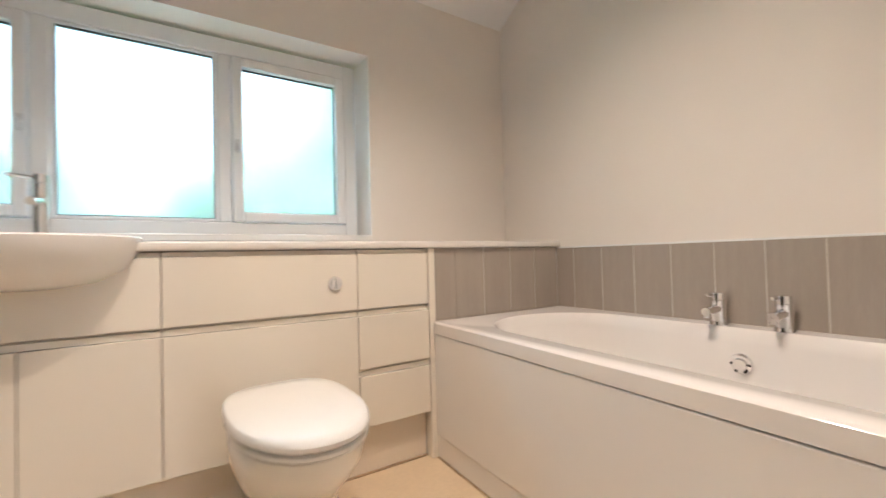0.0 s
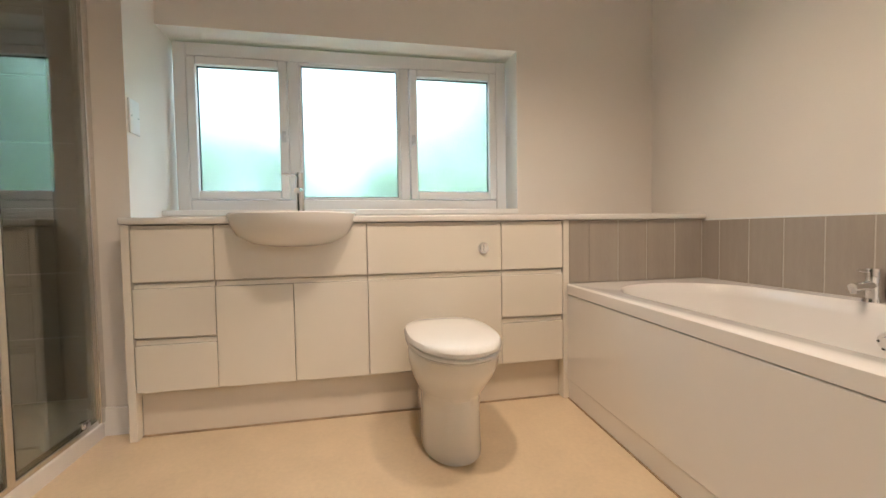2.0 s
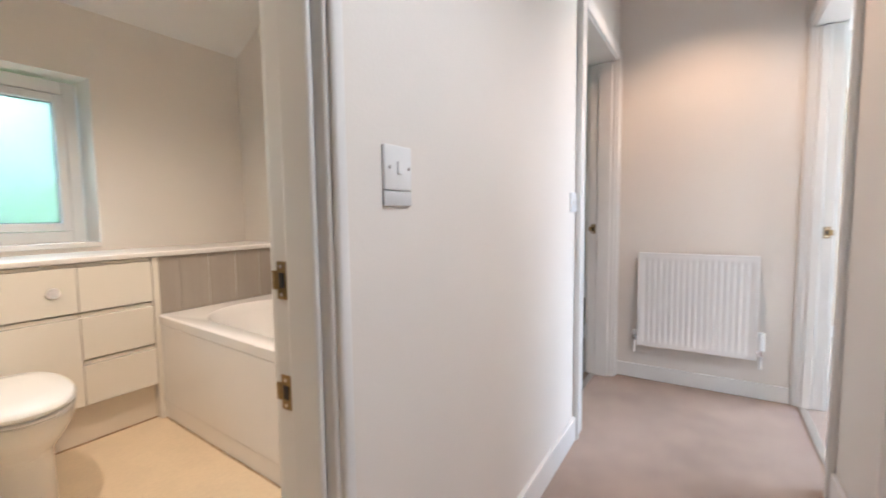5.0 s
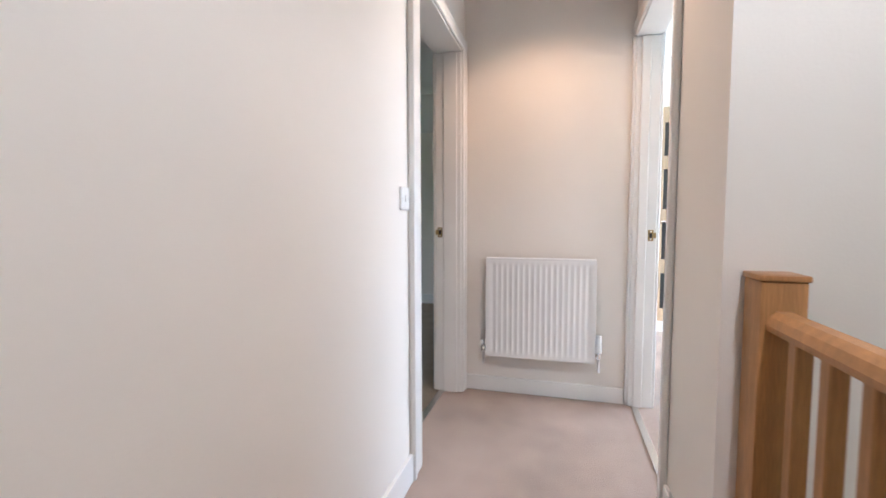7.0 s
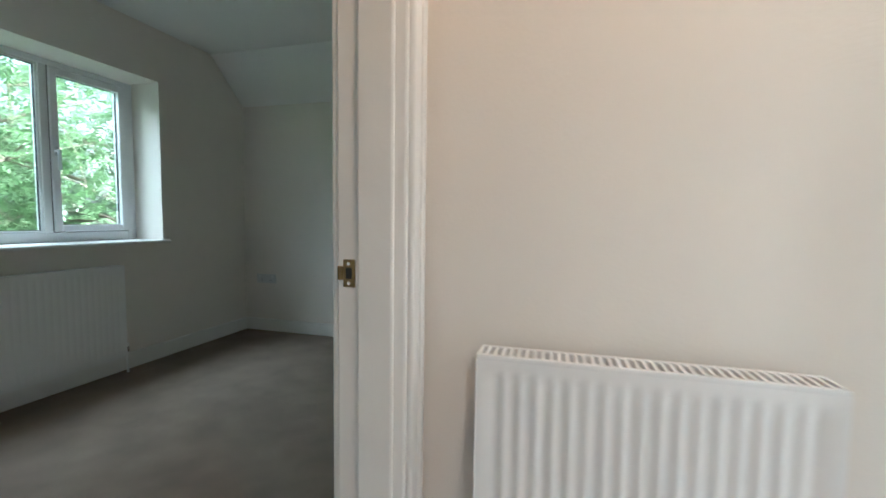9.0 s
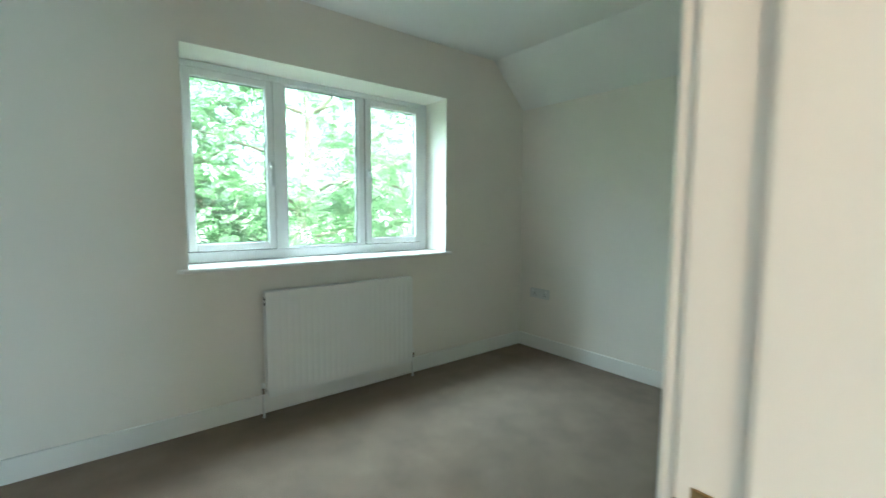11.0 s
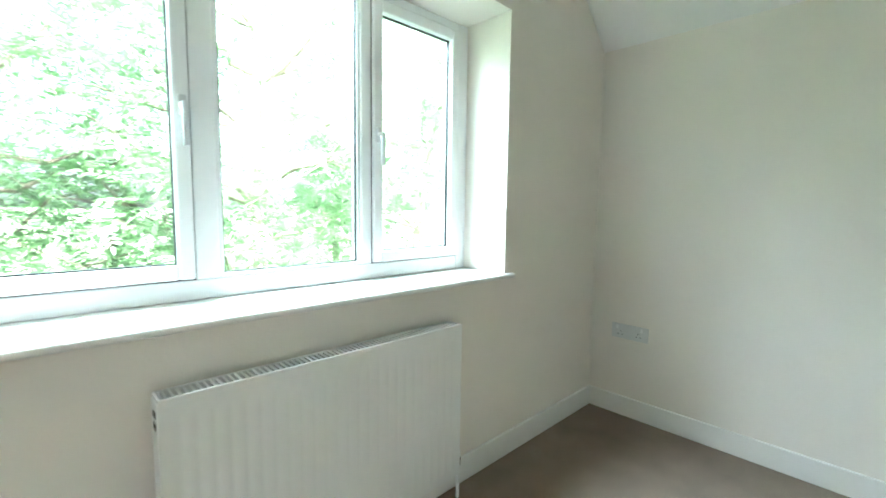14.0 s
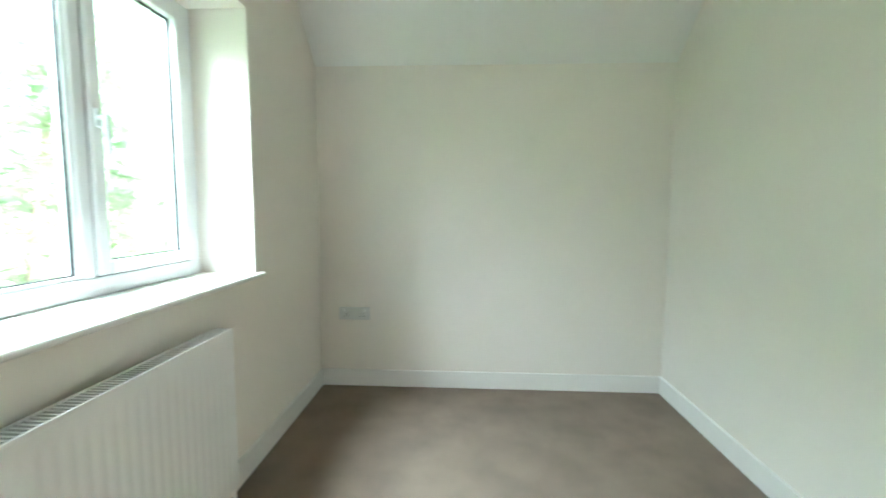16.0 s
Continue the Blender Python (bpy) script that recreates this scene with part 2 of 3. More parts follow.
tagged(boxpart("floor_1", (-3.1, LN + 0.07, -0.2), (0.9, 0.8, 0.0), VINYL, None, "", 0), "cream vinyl bathroom floor with a satin sheen", "floor", kind="structure")
tagged(boxpart("floor_2", (0.9, LN + 0.125, -0.2), (4.6, 1.0, 0.0), CARPET, None, "", 0), "cut-pile carpet on the bedroom floor, in a dimmed taupe", "floor", kind="structure")
bm = bmesh.new()
box(bm, (-3.1, -3.06, -0.2), (0.9, LN + 0.07, 0.0))
box(bm, (0.9, -2.93, -0.2), (2.0, LN + 0.125, 0.0))
structure("floor_3", bm, LITCARPET, "cut-pile carpet on the landing, in a lit beige", "floor")
bm = bmesh.new()
box(bm, (0.62, -6.1, -0.2), (4.9, -2.93, 0.0))
box(bm, (2.0, -2.93, -0.2), (4.9, LN + 0.125, 0.0))
structure("floor_4", bm, LITCARPET, "carpet on the floor of the front room, in a lit beige", "floor")

wall("wall_bath_north", (-3.1, BN, -0.2), (0.835, BN + 0.28, 2.7), 0, [(-1.93, -0.10, 0.935, 1.84)], "off-white painted plaster wall with a wide window opening")
wall("wall_party", (0.775, BI, -0.2), (0.90, BN, 2.7), 1, [], "off-white painted plaster wall beside the bath")
wall("wall_party_end", (0.835, BN, -0.2), (0.90, EN + 0.3, 2.7), 1, [], "off-white painted plaster wall")
wall("wall_bath_west", (-3.1, LN, -0.2), (-2.98, BN, 2.7), 1, [], "painted plaster wall behind the shower")
wall("wall_landing_north", (-3.1, LN, -0.2), (0.90, BI, 2.7), 0, [(-1.39, -0.585, -0.02, DOOR + 0.02)], "off-white painted plaster wall with a doorway")
wall("wall_bedroom_south", (0.90, LN, -0.2), (2.0, ES, 2.7), 0, [(0.985, 1.82, -0.02, DOOR + 0.02)], "off-white painted plaster wall with a doorway")
wall("wall_bedroom_south_east", (2.0, LN, -0.2), (2.6, -1.74, 2.7), 0, [], "off-white painted plaster wall")
wall("wall_bedroom_south_end", (2.6, LN, -0.2), (4.6, -1.59, 2.7), 0, [], "off-white painted plaster wall")
wall("wall_bedroom_north", (0.90, EN, -0.2), (4.6, EN + 0.3, 2.7), 0, [(1.79, 3.555, 0.89, 2.085)], "off-white painted plaster wall with a wide window opening")
wall("wall_bedroom_east", (EE, -1.59, -0.2), (4.6, EN, 2.7), 1, [], "off-white painted plaster wall below the sloping ceiling")
wall("wall_landing_end", (1.89, LS - 0.12, -0.2), (2.0, LN, 2.7), 1, [], "off-white painted plaster wall behind the radiator")
wall("wall_landing_south", (0.50, LS - 0.12, -0.2), (1.89, LS, 2.7), 0, [(1.0, 1.876, -0.02, DOOR + 0.02)], "off-white painted plaster wall with a doorway")
wall("wall_stair_east", (0.50, -6.1, -2.7), (0.72, LS - 0.12, 2.7), 1, [], "off-white painted plaster wall of the stairwell")
wall("wall_stair_south", (-3.1, -4.2, -2.7), (0.50, -4.08, 2.7), 0, [], "off-white painted plaster wall of the stairwell")
wall("wall_landing_west", (-3.22, -4.2, -2.7), (-3.1, BN + 0.28, 2.7), 1, [], "off-white painted plaster wall")
wall("wall_front_south", (0.72, -6.1, -0.2), (4.9, -5.95, 2.7), 0, [(1.8, 4.0, 0.9, 1.85)], "off-white painted plaster wall with a window opening")
wall("wall_front_east", (4.75, -5.95, -0.2), (4.9, LN, 2.7), 1, [], "white painted plaster wall")
wall("wall_cupboard", (3.69, -3.60, -0.2), (4.75, -3.50, 2.7), 0, [], "white painted plaster wall of a built-in cupboard")
wall("wall_cupboard_face", (3.69, -3.50, -0.2), (3.79, LN, 2.7), 1, [], "white painted plaster wall of a built-in cupboard")
tagged(boxpart("floor_5", (-3.1, -4.2, -2.8), (0.6, -3.06, -2.7), CARPET, None, "", 0), "carpet at the foot of the stairs", "floor", kind="structure")


def slab(name, points, label):
    """A ceiling from a profile in (u, z), drawn out, 6 cm thick."""
    return structure(name, points, CEIL, label, "ceiling")


bm = bmesh.new()
prof = [(BN, 2.20), (-0.01, 2.45), (BI, 2.45)]
loft(bm, [[(x, y, z) for y, z in prof] + [(x, y, z + 0.06) for y, z in reversed(prof)] for x in (-2.98, 0.775)])
slab("ceiling_1", bm, "white painted bathroom ceiling sloping down to the window wall")
bm = bmesh.new()
prof = [(EE, 2.12), (4.06, 2.47), (EW, 2.47)]
loft(bm, [[(x, y, z) for x, z in prof] + [(x, y, z + 0.06) for x, z in reversed(prof)] for y in (ES, EN)])
slab("ceiling_2", bm, "white painted bedroom ceiling with a sloping edge under the roof")
slab("ceiling_3", box(bmesh.new(), (-3.1, -4.08, 2.45), (1.89, LN, 2.51)), "white painted landing ceiling")
slab("ceiling_4", box(bmesh.new(), (0.72, -5.95, 2.52), (4.75, LN, 2.58)), "white painted ceiling of the front room")
bm = bmesh.new()
loft(bm, [[(x, -6.3, 2.72), (x, -2.5, 4.6), (x, 1.15, 2.72), (x, 1.15, 2.70), (x, -6.3, 2.70)] for x in (-3.4, 5.1)])
structure("roof", bm, RENDERED, "pitched roof over the house, outside", "roof")

# nib wall between shower and window
wall("wall_nib", (-2.08, 0.10, -0.2), (-1.93, BN, 2.45), 0, [], "off-white painted short wall between shower and basin units")


def skirting(name, a, b, h=0.115):
    return structure(name, box(bmesh.new(), (*a, 0.0), (*b, h), 0.004), GLOSS, "white gloss painted skirting board", "skirting board")


T = 0.016
skirting("baseboard_1", (EW, EN - T), (EE, EN))
skirting("baseboard_2", (EE - T, -1.59 + T), (EE, EN - T))
skirting("baseboard_3", (2.6, -1.59), (EE, -1.59 + T))
skirting("baseboard_4", (-0.535, LN - T), (0.886, LN))
skirting("baseboard_5", (1.89 - T, LS + 0.02), (1.89, LN - 0.02), 0.092)
skirting("baseboard_6", (0.52, LS), (0.93, LS + T))
skirting("baseboard_7", (-2.08, 0.10 - T), (-1.93, 0.10), 0.12)
skirting("baseboard_8", (EW, ES + T), (EW + T, EN - T))
skirting("baseboard_9", (3.69 - T, -3.6), (3.69, -3.54))


def door_frame(name, x0, x1, y_land, y_room, side, wide0, wide1, keeps, label):
    """A lined doorway in a wall along x. side: +1 where the room lies north of the landing. keeps: brass plates as (x side, z)."""
    d = thing(name, label, "door frame", kind="structure")
    lo, hi = sorted((y_land, y_room))
    for x, s in ((x0, -1), (x1, 1)):
        boxpart("jamb", (min(x, x + s * 0.02), lo - 0.003, 0.0), (max(x, x + s * 0.02), hi + 0.003, DOOR), GLOSS, d, "", 0.006)
        ys = sorted((y_land + side * 0.022, y_room - side * 0.05))
        boxpart("stop", (min(x, x - s * 0.012), ys[0], 0.0), (max(x, x - s * 0.012), ys[1], DOOR - 0.002), GLOSS, d, "", 0.0058)
    boxpart("head", (x0 - 0.02, lo - 0.003, DOOR), (x1 + 0.02, hi + 0.003, DOOR + 0.02), GLOSS, d, "", 0.003)
    for y, s in ((y_land, -side), (y_room, side)):
        a, b = sorted((y, y + s * 0.018))
        a2, b2 = sorted((y + s * 0.002, y + s * 0.026))
        for x, w, sx in ((x0, wide0, -1), (x1, wide1, 1)):
            bm = box(bmesh.new(), (min(x + sx * 0.006, x + sx * w), a, 0.0), (max(x + sx * 0.006, x + sx * w), b, DOOR + 0.075), 0.007, 3)
            if w > 0.05:
                box(bm, (min(x + sx * (w - 0.022), x + sx * (w - 0.002)), a2, 0.0), (max(x + sx * (w - 0.022), x + sx * (w - 0.002)), b2, DOOR + 0.073), 0.006, 3)
            part("architrave", bm, GLOSS, d, "", True)
        bm = box(bmesh.new(), (x0 - 0.003, a, DOOR + 0.006), (x1 + 0.003, b, DOOR + 0.075), 0.007, 3)
        part("architrave", bm, GLOSS, d, "", True)
    for s, z, h in keeps:
        x = x1 if s > 0 else x0
        yk = y_room - side * 0.028
        plate = boxpart("strike_plate", (min(x, x - s * 0.003), yk - 0.014, z - h / 2), (max(x, x - s * 0.003), yk + 0.014, z + h / 2), BRASS, d, "worn brass strike plate", 0.001)
        boxpart("keep_hole", (min(x - s * 0.002, x - s * 0.0045), yk - 0.007, z - h / 5), (max(x - s * 0.002, x - s * 0.0045), yk + 0.007, z + h / 5), DARK, plate, "", 0.0005)
        ly = sorted((y_room - side * 0.014, y_room - side * 0.001))
        boxpart("lip", (min(x, x - s * 0.004), ly[0], z - h / 4), (max(x, x - s * 0.004), ly[1], z + h / 4), BRASS, plate, "", 0.001)
        for dz in (-h / 2 + 0.009, h / 2 - 0.009):
            part("screw", tube(bmesh.new(), (x - s * 0.002, yk, z + dz), (x - s * 0.0048, yk, z + dz), 0.004, seg=10), CHROME, plate)
    return d


door_frame("door_1", -1.37, -0.605, LN, BI, 1, 0.07, 0.032, [(1, 0.965, 0.07), (1, 0.755, 0.066)], "white gloss painted bathroom door frame with brass strike plates")
door_frame("door_2", 1.005, 1.80, LN, ES, 1, 0.118, 0.06, [(1, 0.974, 0.06)], "white gloss painted bedroom door frame with a brass strike plate")
door_frame("door_3", 1.02, 1.856, LS, LS - 0.12, -1, 0.075, 0.033, [(1, 0.962, 0.06)], "white gloss painted front room door frame with a strike plate")
tagged(boxpart("trim_1", (1.005, -1.85, 0.0), (1.80, -1.815, 0.007), ALU, None, "", 0.003), "metal carpet threshold strip in the bedroom doorway", "threshold", kind="structure")
tagged(boxpart("trim_2", (1.02, -2.95, 0.0), (1.856, -2.915, 0.007), ALU, None, "", 0.003), "metal carpet threshold strip in the front room doorway", "threshold", kind="structure")
tagged(boxpart("trim_3", (-1.37, -1.90, 0.0), (-0.605, -1.865, 0.007), ALU, None, "", 0.003), "metal threshold strip between carpet and vinyl", "threshold", kind="structure")


def window(name, x0, x1, z0, z1, y, m1, m2, pane_mat, label, handle_z, f=0.045, s0=0.040, ft=0.045):
    """Three lights: sashes at both sides, a fixed pane between the mullions m1 and m2 (from, to)."""
    w = thing(name, label, "window", kind="structure")
    fr = lambda a, b, n="window_frame", bev=0.006, up=None: boxpart(n, a, b, UPVC, up or w, "", bev)
    fr((x0, y, z0), (x0 + f, y + 0.07, z1))
    fr((x1 - f, y, z0), (x1, y + 0.07, z1))
    fr((x0 + f, y, z0), (x1 - f, y + 0.07, z0 + f))
    fr((x0 + f, y, z1 - ft), (x1 - f, y + 0.07, z1))
    for a, b in (m1, m2):
        fr((a, y, z0 + f), (b, y + 0.07, z1 - ft), "mullion")
    zs = (z0 + f, z1 - ft)
    for a, b, sash, hs in ((x0 + f, m1[0], True, 1), (m1[1], m2[0], False, 0), (m2[1], x1 - f, True, -1)):
        s = s0 if sash else 0.014
        yy = y - 0.012 if sash else y + 0.016
        g = 0.004 if pane_mat is CLEAR else 0.003
        if sash:
            sa = thing("sash", "", "")
            sa.parent = w
            for p, q in (((a + g, zs[0] + g), (a + s, zs[1] - g)), ((b - s, zs[0] + g), (b - g, zs[1] - g)), ((a + s, zs[0] + g), (b - s, zs[0] + s)), ((a + s, zs[1] - s), (b - s, zs[1] - g))):
                fr((p[0], yy, p[1]), (q[0], y + 0.05, q[1]), "sash_rail", 0.007, sa)
            hx = b - s / 2 if hs > 0 else a + s / 2
            part("handle", box(box(bmesh.new(), (hx - 0.011, yy - 0.012, handle_z - 0.03), (hx + 0.011, yy + 0.001, handle_z + 0.03), 0.004), (hx - 0.009, yy - 0.044, handle_z - (0.125 if pane_mat is CLEAR else 0.03)), (hx + 0.009, yy - 0.026, handle_z + 0.008), 0.007, 3), HANDLE, sa, "white window handle", True)
            tube_bm = tube(bmesh.new(), (hx, yy, handle_z), (hx, yy - 0.036, handle_z), 0.009)
            part("spindle", tube_bm, PLASTIC, sa)
        else:
            for p, q in (((a, zs[0]), (a + s, zs[1])), ((b - s, zs[0]), (b, zs[1])), ((a + s, zs[0]), (b - s, zs[0] + s)), ((a + s, zs[1] - s), (b - s, zs[1]))):
                fr((p[0], yy - 0.008, p[1]), (q[0], y + 0.05, q[1]), "glazing_bead", 0.004)
        if sash and pane_mat is CLEAR:
            seal = bmesh.new()
            for p, q in (((a, zs[0]), (a + 0.005, zs[1])), ((b - 0.005, zs[0]), (b, zs[1])), ((a, zs[0]), (b, zs[0] + 0.005))):
                box(seal, (p[0], y + 0.004, p[1]), (q[0], y + 0.02, q[1]))
            part("seal", seal, GASKET, sa, "dark rubber seal round the sash")
        ga, gb, gz0, gz1 = a + s, b - s, zs[0] + s, zs[1] - s
        bm = bmesh.new()
        for p, q in (((ga, gz0), (ga + 0.004, gz1)), ((gb - 0.004, gz0), (gb, gz1)), ((ga, gz0), (gb, gz0 + 0.004)), ((ga, gz1 - 0.004), (gb, gz1))):
            box(bm, (p[0], y + 0.016, p[1]), (q[0], y + 0.03, q[1]))
        part("gasket", bm, GASKET, w)
        pane = boxpart("pane", (ga - 0.006, y + 0.022, gz0 - 0.006), (gb + 0.006, y + 0.026, gz1 + 0.006), pane_mat, w, "frosted pane" if pane_mat is FROSTED else "clear pane", 0)
        pane.visible_shadow = False
    return w


window("window_1", -1.91, -0.115, 0.952, 1.825, 0.545, (-1.352, -1.297), (-0.75, -0.697), FROSTED, "white plastic three-light window with frosted panes", 1.35, 0.062, 0.046, 0.070)
window("window_2", 1.757, 3.555, 0.904, 2.08, 0.95, (2.334, 2.404), (2.941, 2.990), CLEAR, "white plastic three-light window with clear panes", 1.50, 0.065, 0.050, 0.038)
tagged(part("window_sill_1", box(bmesh.new(), (-1.93, 0.395, 0.925), (-0.10, 0.60, 0.953), 0.004), GLOSS), "white window sill above the basin units", "window sill", kind="structure")
tagged(part("window_sill_2", box(box(bmesh.new(), (1.79, EN - 0.001, 0.885), (3.555, 1.0, 0.905), 0.003), (1.735, EN - 0.035, 0.884), (3.60, EN - 0.001, 0.906), 0.009, 3), GLOSS, None, "", True), "white gloss painted bedroom window sill with a rounded nose", "window sill", kind="structure")

# ---- bathroom: fitted units ----
ROWS = ((0.645, 0.857), (0.418, 0.618), (0.196, 0.388))
GAP = 0.0013


def front(name, x0, x1, z0, z1, parent):
    """A gloss front with softened edges and a finger-pull lip along its top."""
    bm = box(bmesh.new(), (x0 + GAP, -0.002, z0), (x1 - GAP, 0.017, z1), 0.0025)
    return part(name, bm, CABINET, parent)


def carcass(parent, x0, x1):
    boxpart("body", (x0 + 0.001, 0.0175, 0.19), (x1 - 0.001, BN - 0.003, 0.872), CARCASS, parent, "", 0)
    for z in (0.866, 0.632, 0.403):
        boxpart("finger_channel", (x0 + 0.003, 0.008, z - 0.013), (x1 - 0.003, 0.017, z + 0.006), CABINET, parent, "", 0.001)


def drawer_unit(x0, x1):
    u = thing("drawer_unit", "cream gloss bathroom drawer unit with three handleless drawers", "drawer unit", "fitted bathroom units", at=(0, 0, 0))
    carcass(u, x0, x1)
    for z0, z1 in ROWS:
        front("drawer_front", x0, x1, z0, z1, u)


drawer_unit(-1.893, -1.588)
drawer_unit(-0.345, -0.032)
u = thing("basin_unit", "cream gloss basin unit with two handleless doors", "cabinet", "fitted bathroom units")
carcass(u, -1.588, -0.967)
front("fascia", -1.588, -0.967, *ROWS[0], u)
front("door", -1.588, -1.280, ROWS[2][0], ROWS[1][1], u)
front("door", -1.280, -0.967, ROWS[2][0], ROWS[1][1], u)
u = thing("toilet_unit", "cream gloss unit hiding the toilet cistern", "cabinet", "fitted bathroom units")
carcass(u, -0.967, -0.345)
front("upper_panel", -0.967, -0.345, *ROWS[0], u)
front("lower_panel", -0.967, -0.345, ROWS[2][0], ROWS[1][1], u)
btn = part("flush_button", tube(tube(bmesh.new(), (-0.434, -0.001, 0.75), (-0.434, -0.010, 0.75), 0.027, 0.025, 28), (-0.434, -0.009, 0.75), (-0.434, -0.014, 0.75), 0.019, 0.017, 28), CHROME, u, "round chrome flush button", True)
part("button_split", box(bmesh.new(), (-0.4345, -0.0155, 0.733), (-0.4335, -0.013, 0.767)), DARK, btn)
for x0, x1, lab in ((-1.925, -1.895, "cream gloss end panel beside the shower wall"), (-0.030, 0.0, "cream gloss end panel beside the bath")):
    tagged(boxpart("end_panel", (x0, -0.004, 0.0), (x1, BN - 0.003, 0.874), CABINET, None, "", 0.0025), lab, "panel", "end panels of the units")
tagged(boxpart("plinth", (-1.893, 0.045, 0.0), (-0.032, 0.063, 0.188), PLINTH, None, "", 0.001), "beige plinth board under the bathroom units", "plinth")

tagged(boxpart("foot_strip", (-1.893, 0.034, 0.0), (-0.032, 0.0449, 0.007), FOOTLINE, None, "", 0.002), "thin brown line along the foot of the plinth", "sealant")
bm = bmesh.new()
box(bm, (-1.928, -0.016, 0.876), (0.774, BN - 0.001, 0.904), 0.007, 3)
tagged(part("worktop", bm, WORKTOP, None, "", True), "pale laminate worktop along the window wall", "worktop")


def half_round(cx, rx, y_back, y_mid, y_front, z, k=20, taper=1.0):
    """A plan outline: straight at the back, elliptic in front."""
    mid = 0.5 + 0.5 * taper
    pts = [(cx + rx * taper, y_back, z), (cx + rx * mid, (y_back + y_mid) / 2, z)]
    for i in range(k + 1):
        a = math.pi * i / k
        pts.append((cx + rx * math.cos(a), y_mid - (y_mid - y_front) * math.sin(a), z))
    pts += [(cx - rx * mid, (y_back + y_mid) / 2, z), (cx - rx * taper, y_back, z)]
    return pts


b = thing("basin", "white ceramic semi-recessed basin set into the worktop", "basin")
cx = -1.275
rings = [half_round(cx, 0.13, 0.20, 0.12, -0.02, 0.775), half_round(cx, 0.19, 0.22, 0.10, -0.09, 0.790), half_round(cx, 0.235, 0.24, 0.06, -0.145, 0.825), half_round(cx, 0.255, 0.25, 0.04, -0.175, 0.870),
         half_round(cx, 0.265, 0.26, 0.04, -0.187, 0.905), half_round(cx, 0.266, 0.262, 0.04, -0.188, 0.914), half_round(cx, 0.262, 0.26, 0.04, -0.184, 0.918), half_round(cx, 0.235, 0.13, 0.03, -0.160, 0.916),
         half_round(cx, 0.220, 0.12, 0.03, -0.145, 0.895), half_round(cx, 0.17, 0.11, 0.04, -0.10, 0.835), half_round(cx, 0.06, 0.08, 0.05, -0.01, 0.812)]
part("bowl", loft(bmesh.new(), rings), CERAMIC, b, "", True)
part("waste", tube(bmesh.new(), (cx, 0.03, 0.811), (cx, 0.03, 0.817), 0.022, seg=20), CHROME, b, "chrome waste")
t = thing("basin_tap", "chrome mixer tap with a short lever on the basin", "tap")
tx, ty = -1.262, 0.185
part("base", tube(bmesh.new(), (tx, ty, 0.917), (tx, ty, 0.927), 0.026, seg=24), CHROME, t, "", True)
part("body", tube(bmesh.new(), (tx, ty, 0.926), (tx, ty, 1.085), 0.020, seg=24), CHROME, t, "", True)
part("spout", tube(bmesh.new(), (tx, ty, 1.035), (tx, ty - 0.12, 1.020), 0.014, 0.012, 20), CHROME, t, "", True)
part("lever", bent(tube(bmesh.new(), (tx, ty, 1.087), (tx, ty, 1.112), 0.020, seg=24), [(tx, ty, 1.102), (tx - 0.075, ty - 0.01, 1.108)], 0.006), CHROME, t, "", True)

# ---- toilet ----
w = thing("toilet", "white ceramic back-to-wall toilet with its lid closed", "toilet", at=(0, 0, 0))
cx = -0.668


def dee(rx, yb, ym, yf, z, back=None):
    return half_round(cx, rx, yb, ym, yf, z, 24, 0.62 if z > 0.22 else 0.8)


rings = [dee(0.112, -0.01, -0.30, -0.478, 0.0), dee(0.112, -0.01, -0.30, -0.480, 0.02), dee(0.110, -0.01, -0.30, -0.474, 0.10), dee(0.110, -0.01, -0.30, -0.470, 0.18), dee(0.113, -0.01, -0.30, -0.470, 0.225), dee(0.130, -0.01, -0.30, -0.486, 0.245),
         dee(0.150, -0.01, -0.31, -0.540, 0.295), dee(0.165, -0.01, -0.33, -0.588, 0.35), dee(0.168, -0.01, -0.34, -0.600, 0.395), dee(0.164, -0.012, -0.34, -0.596, 0.402)]
part("pan", loft(bmesh.new(), rings), CERAMIC, w, "", True)


def seat_ring(rx, yb, yf, z, k=40, inset=0.0):
    pts = []
    ym = (yb + yf) / 2 + 0.02
    for i in range(k):
        a = 2 * math.pi * i / k
        c, s = math.cos(a), math.sin(a)
        e = 0.62 if s > 0 else 1.0
        px = abs(c) ** (e if s > 0 else 0.95) * (1 if c >= 0 else -1)
        py = abs(s) ** (e if s > 0 else 0.95)
        pts.append((cx + (rx - inset) * px, ym + (yb - inset - ym) * py if s >= 0 else ym - (ym - yf - inset) * py, z))
    return pts


part("seat", loft(bmesh.new(), [seat_ring(0.162, -0.10, -0.610, 0.404), seat_ring(0.168, -0.095, -0.618, 0.409), seat_ring(0.168, -0.095, -0.618, 0.417), seat_ring(0.164, -0.10, -0.612, 0.421)]), SEAT, w, "", True)
part("lid", loft(bmesh.new(), [seat_ring(0.164, -0.09, -0.615, 0.424), seat_ring(0.171, -0.085, -0.622, 0.430), seat_ring(0.171, -0.085, -0.623, 0.440), seat_ring(0.166, -0.09, -0.615, 0.450), seat_ring(0.152, -0.105, -0.595, 0.456), seat_ring(0.10, -0.17, -0.50, 0.460), seat_ring(0.03, -0.28, -0.38, 0.461)]), SEAT, w, "glossy white plastic lid", True)
for s in (-0.075, 0.075):
    part("hinge", tube(bmesh.new(), (cx + s - 0.02, -0.075, 0.425), (cx + s + 0.02, -0.075, 0.425), 0.011), CHROME, w, "chrome hinge", True)

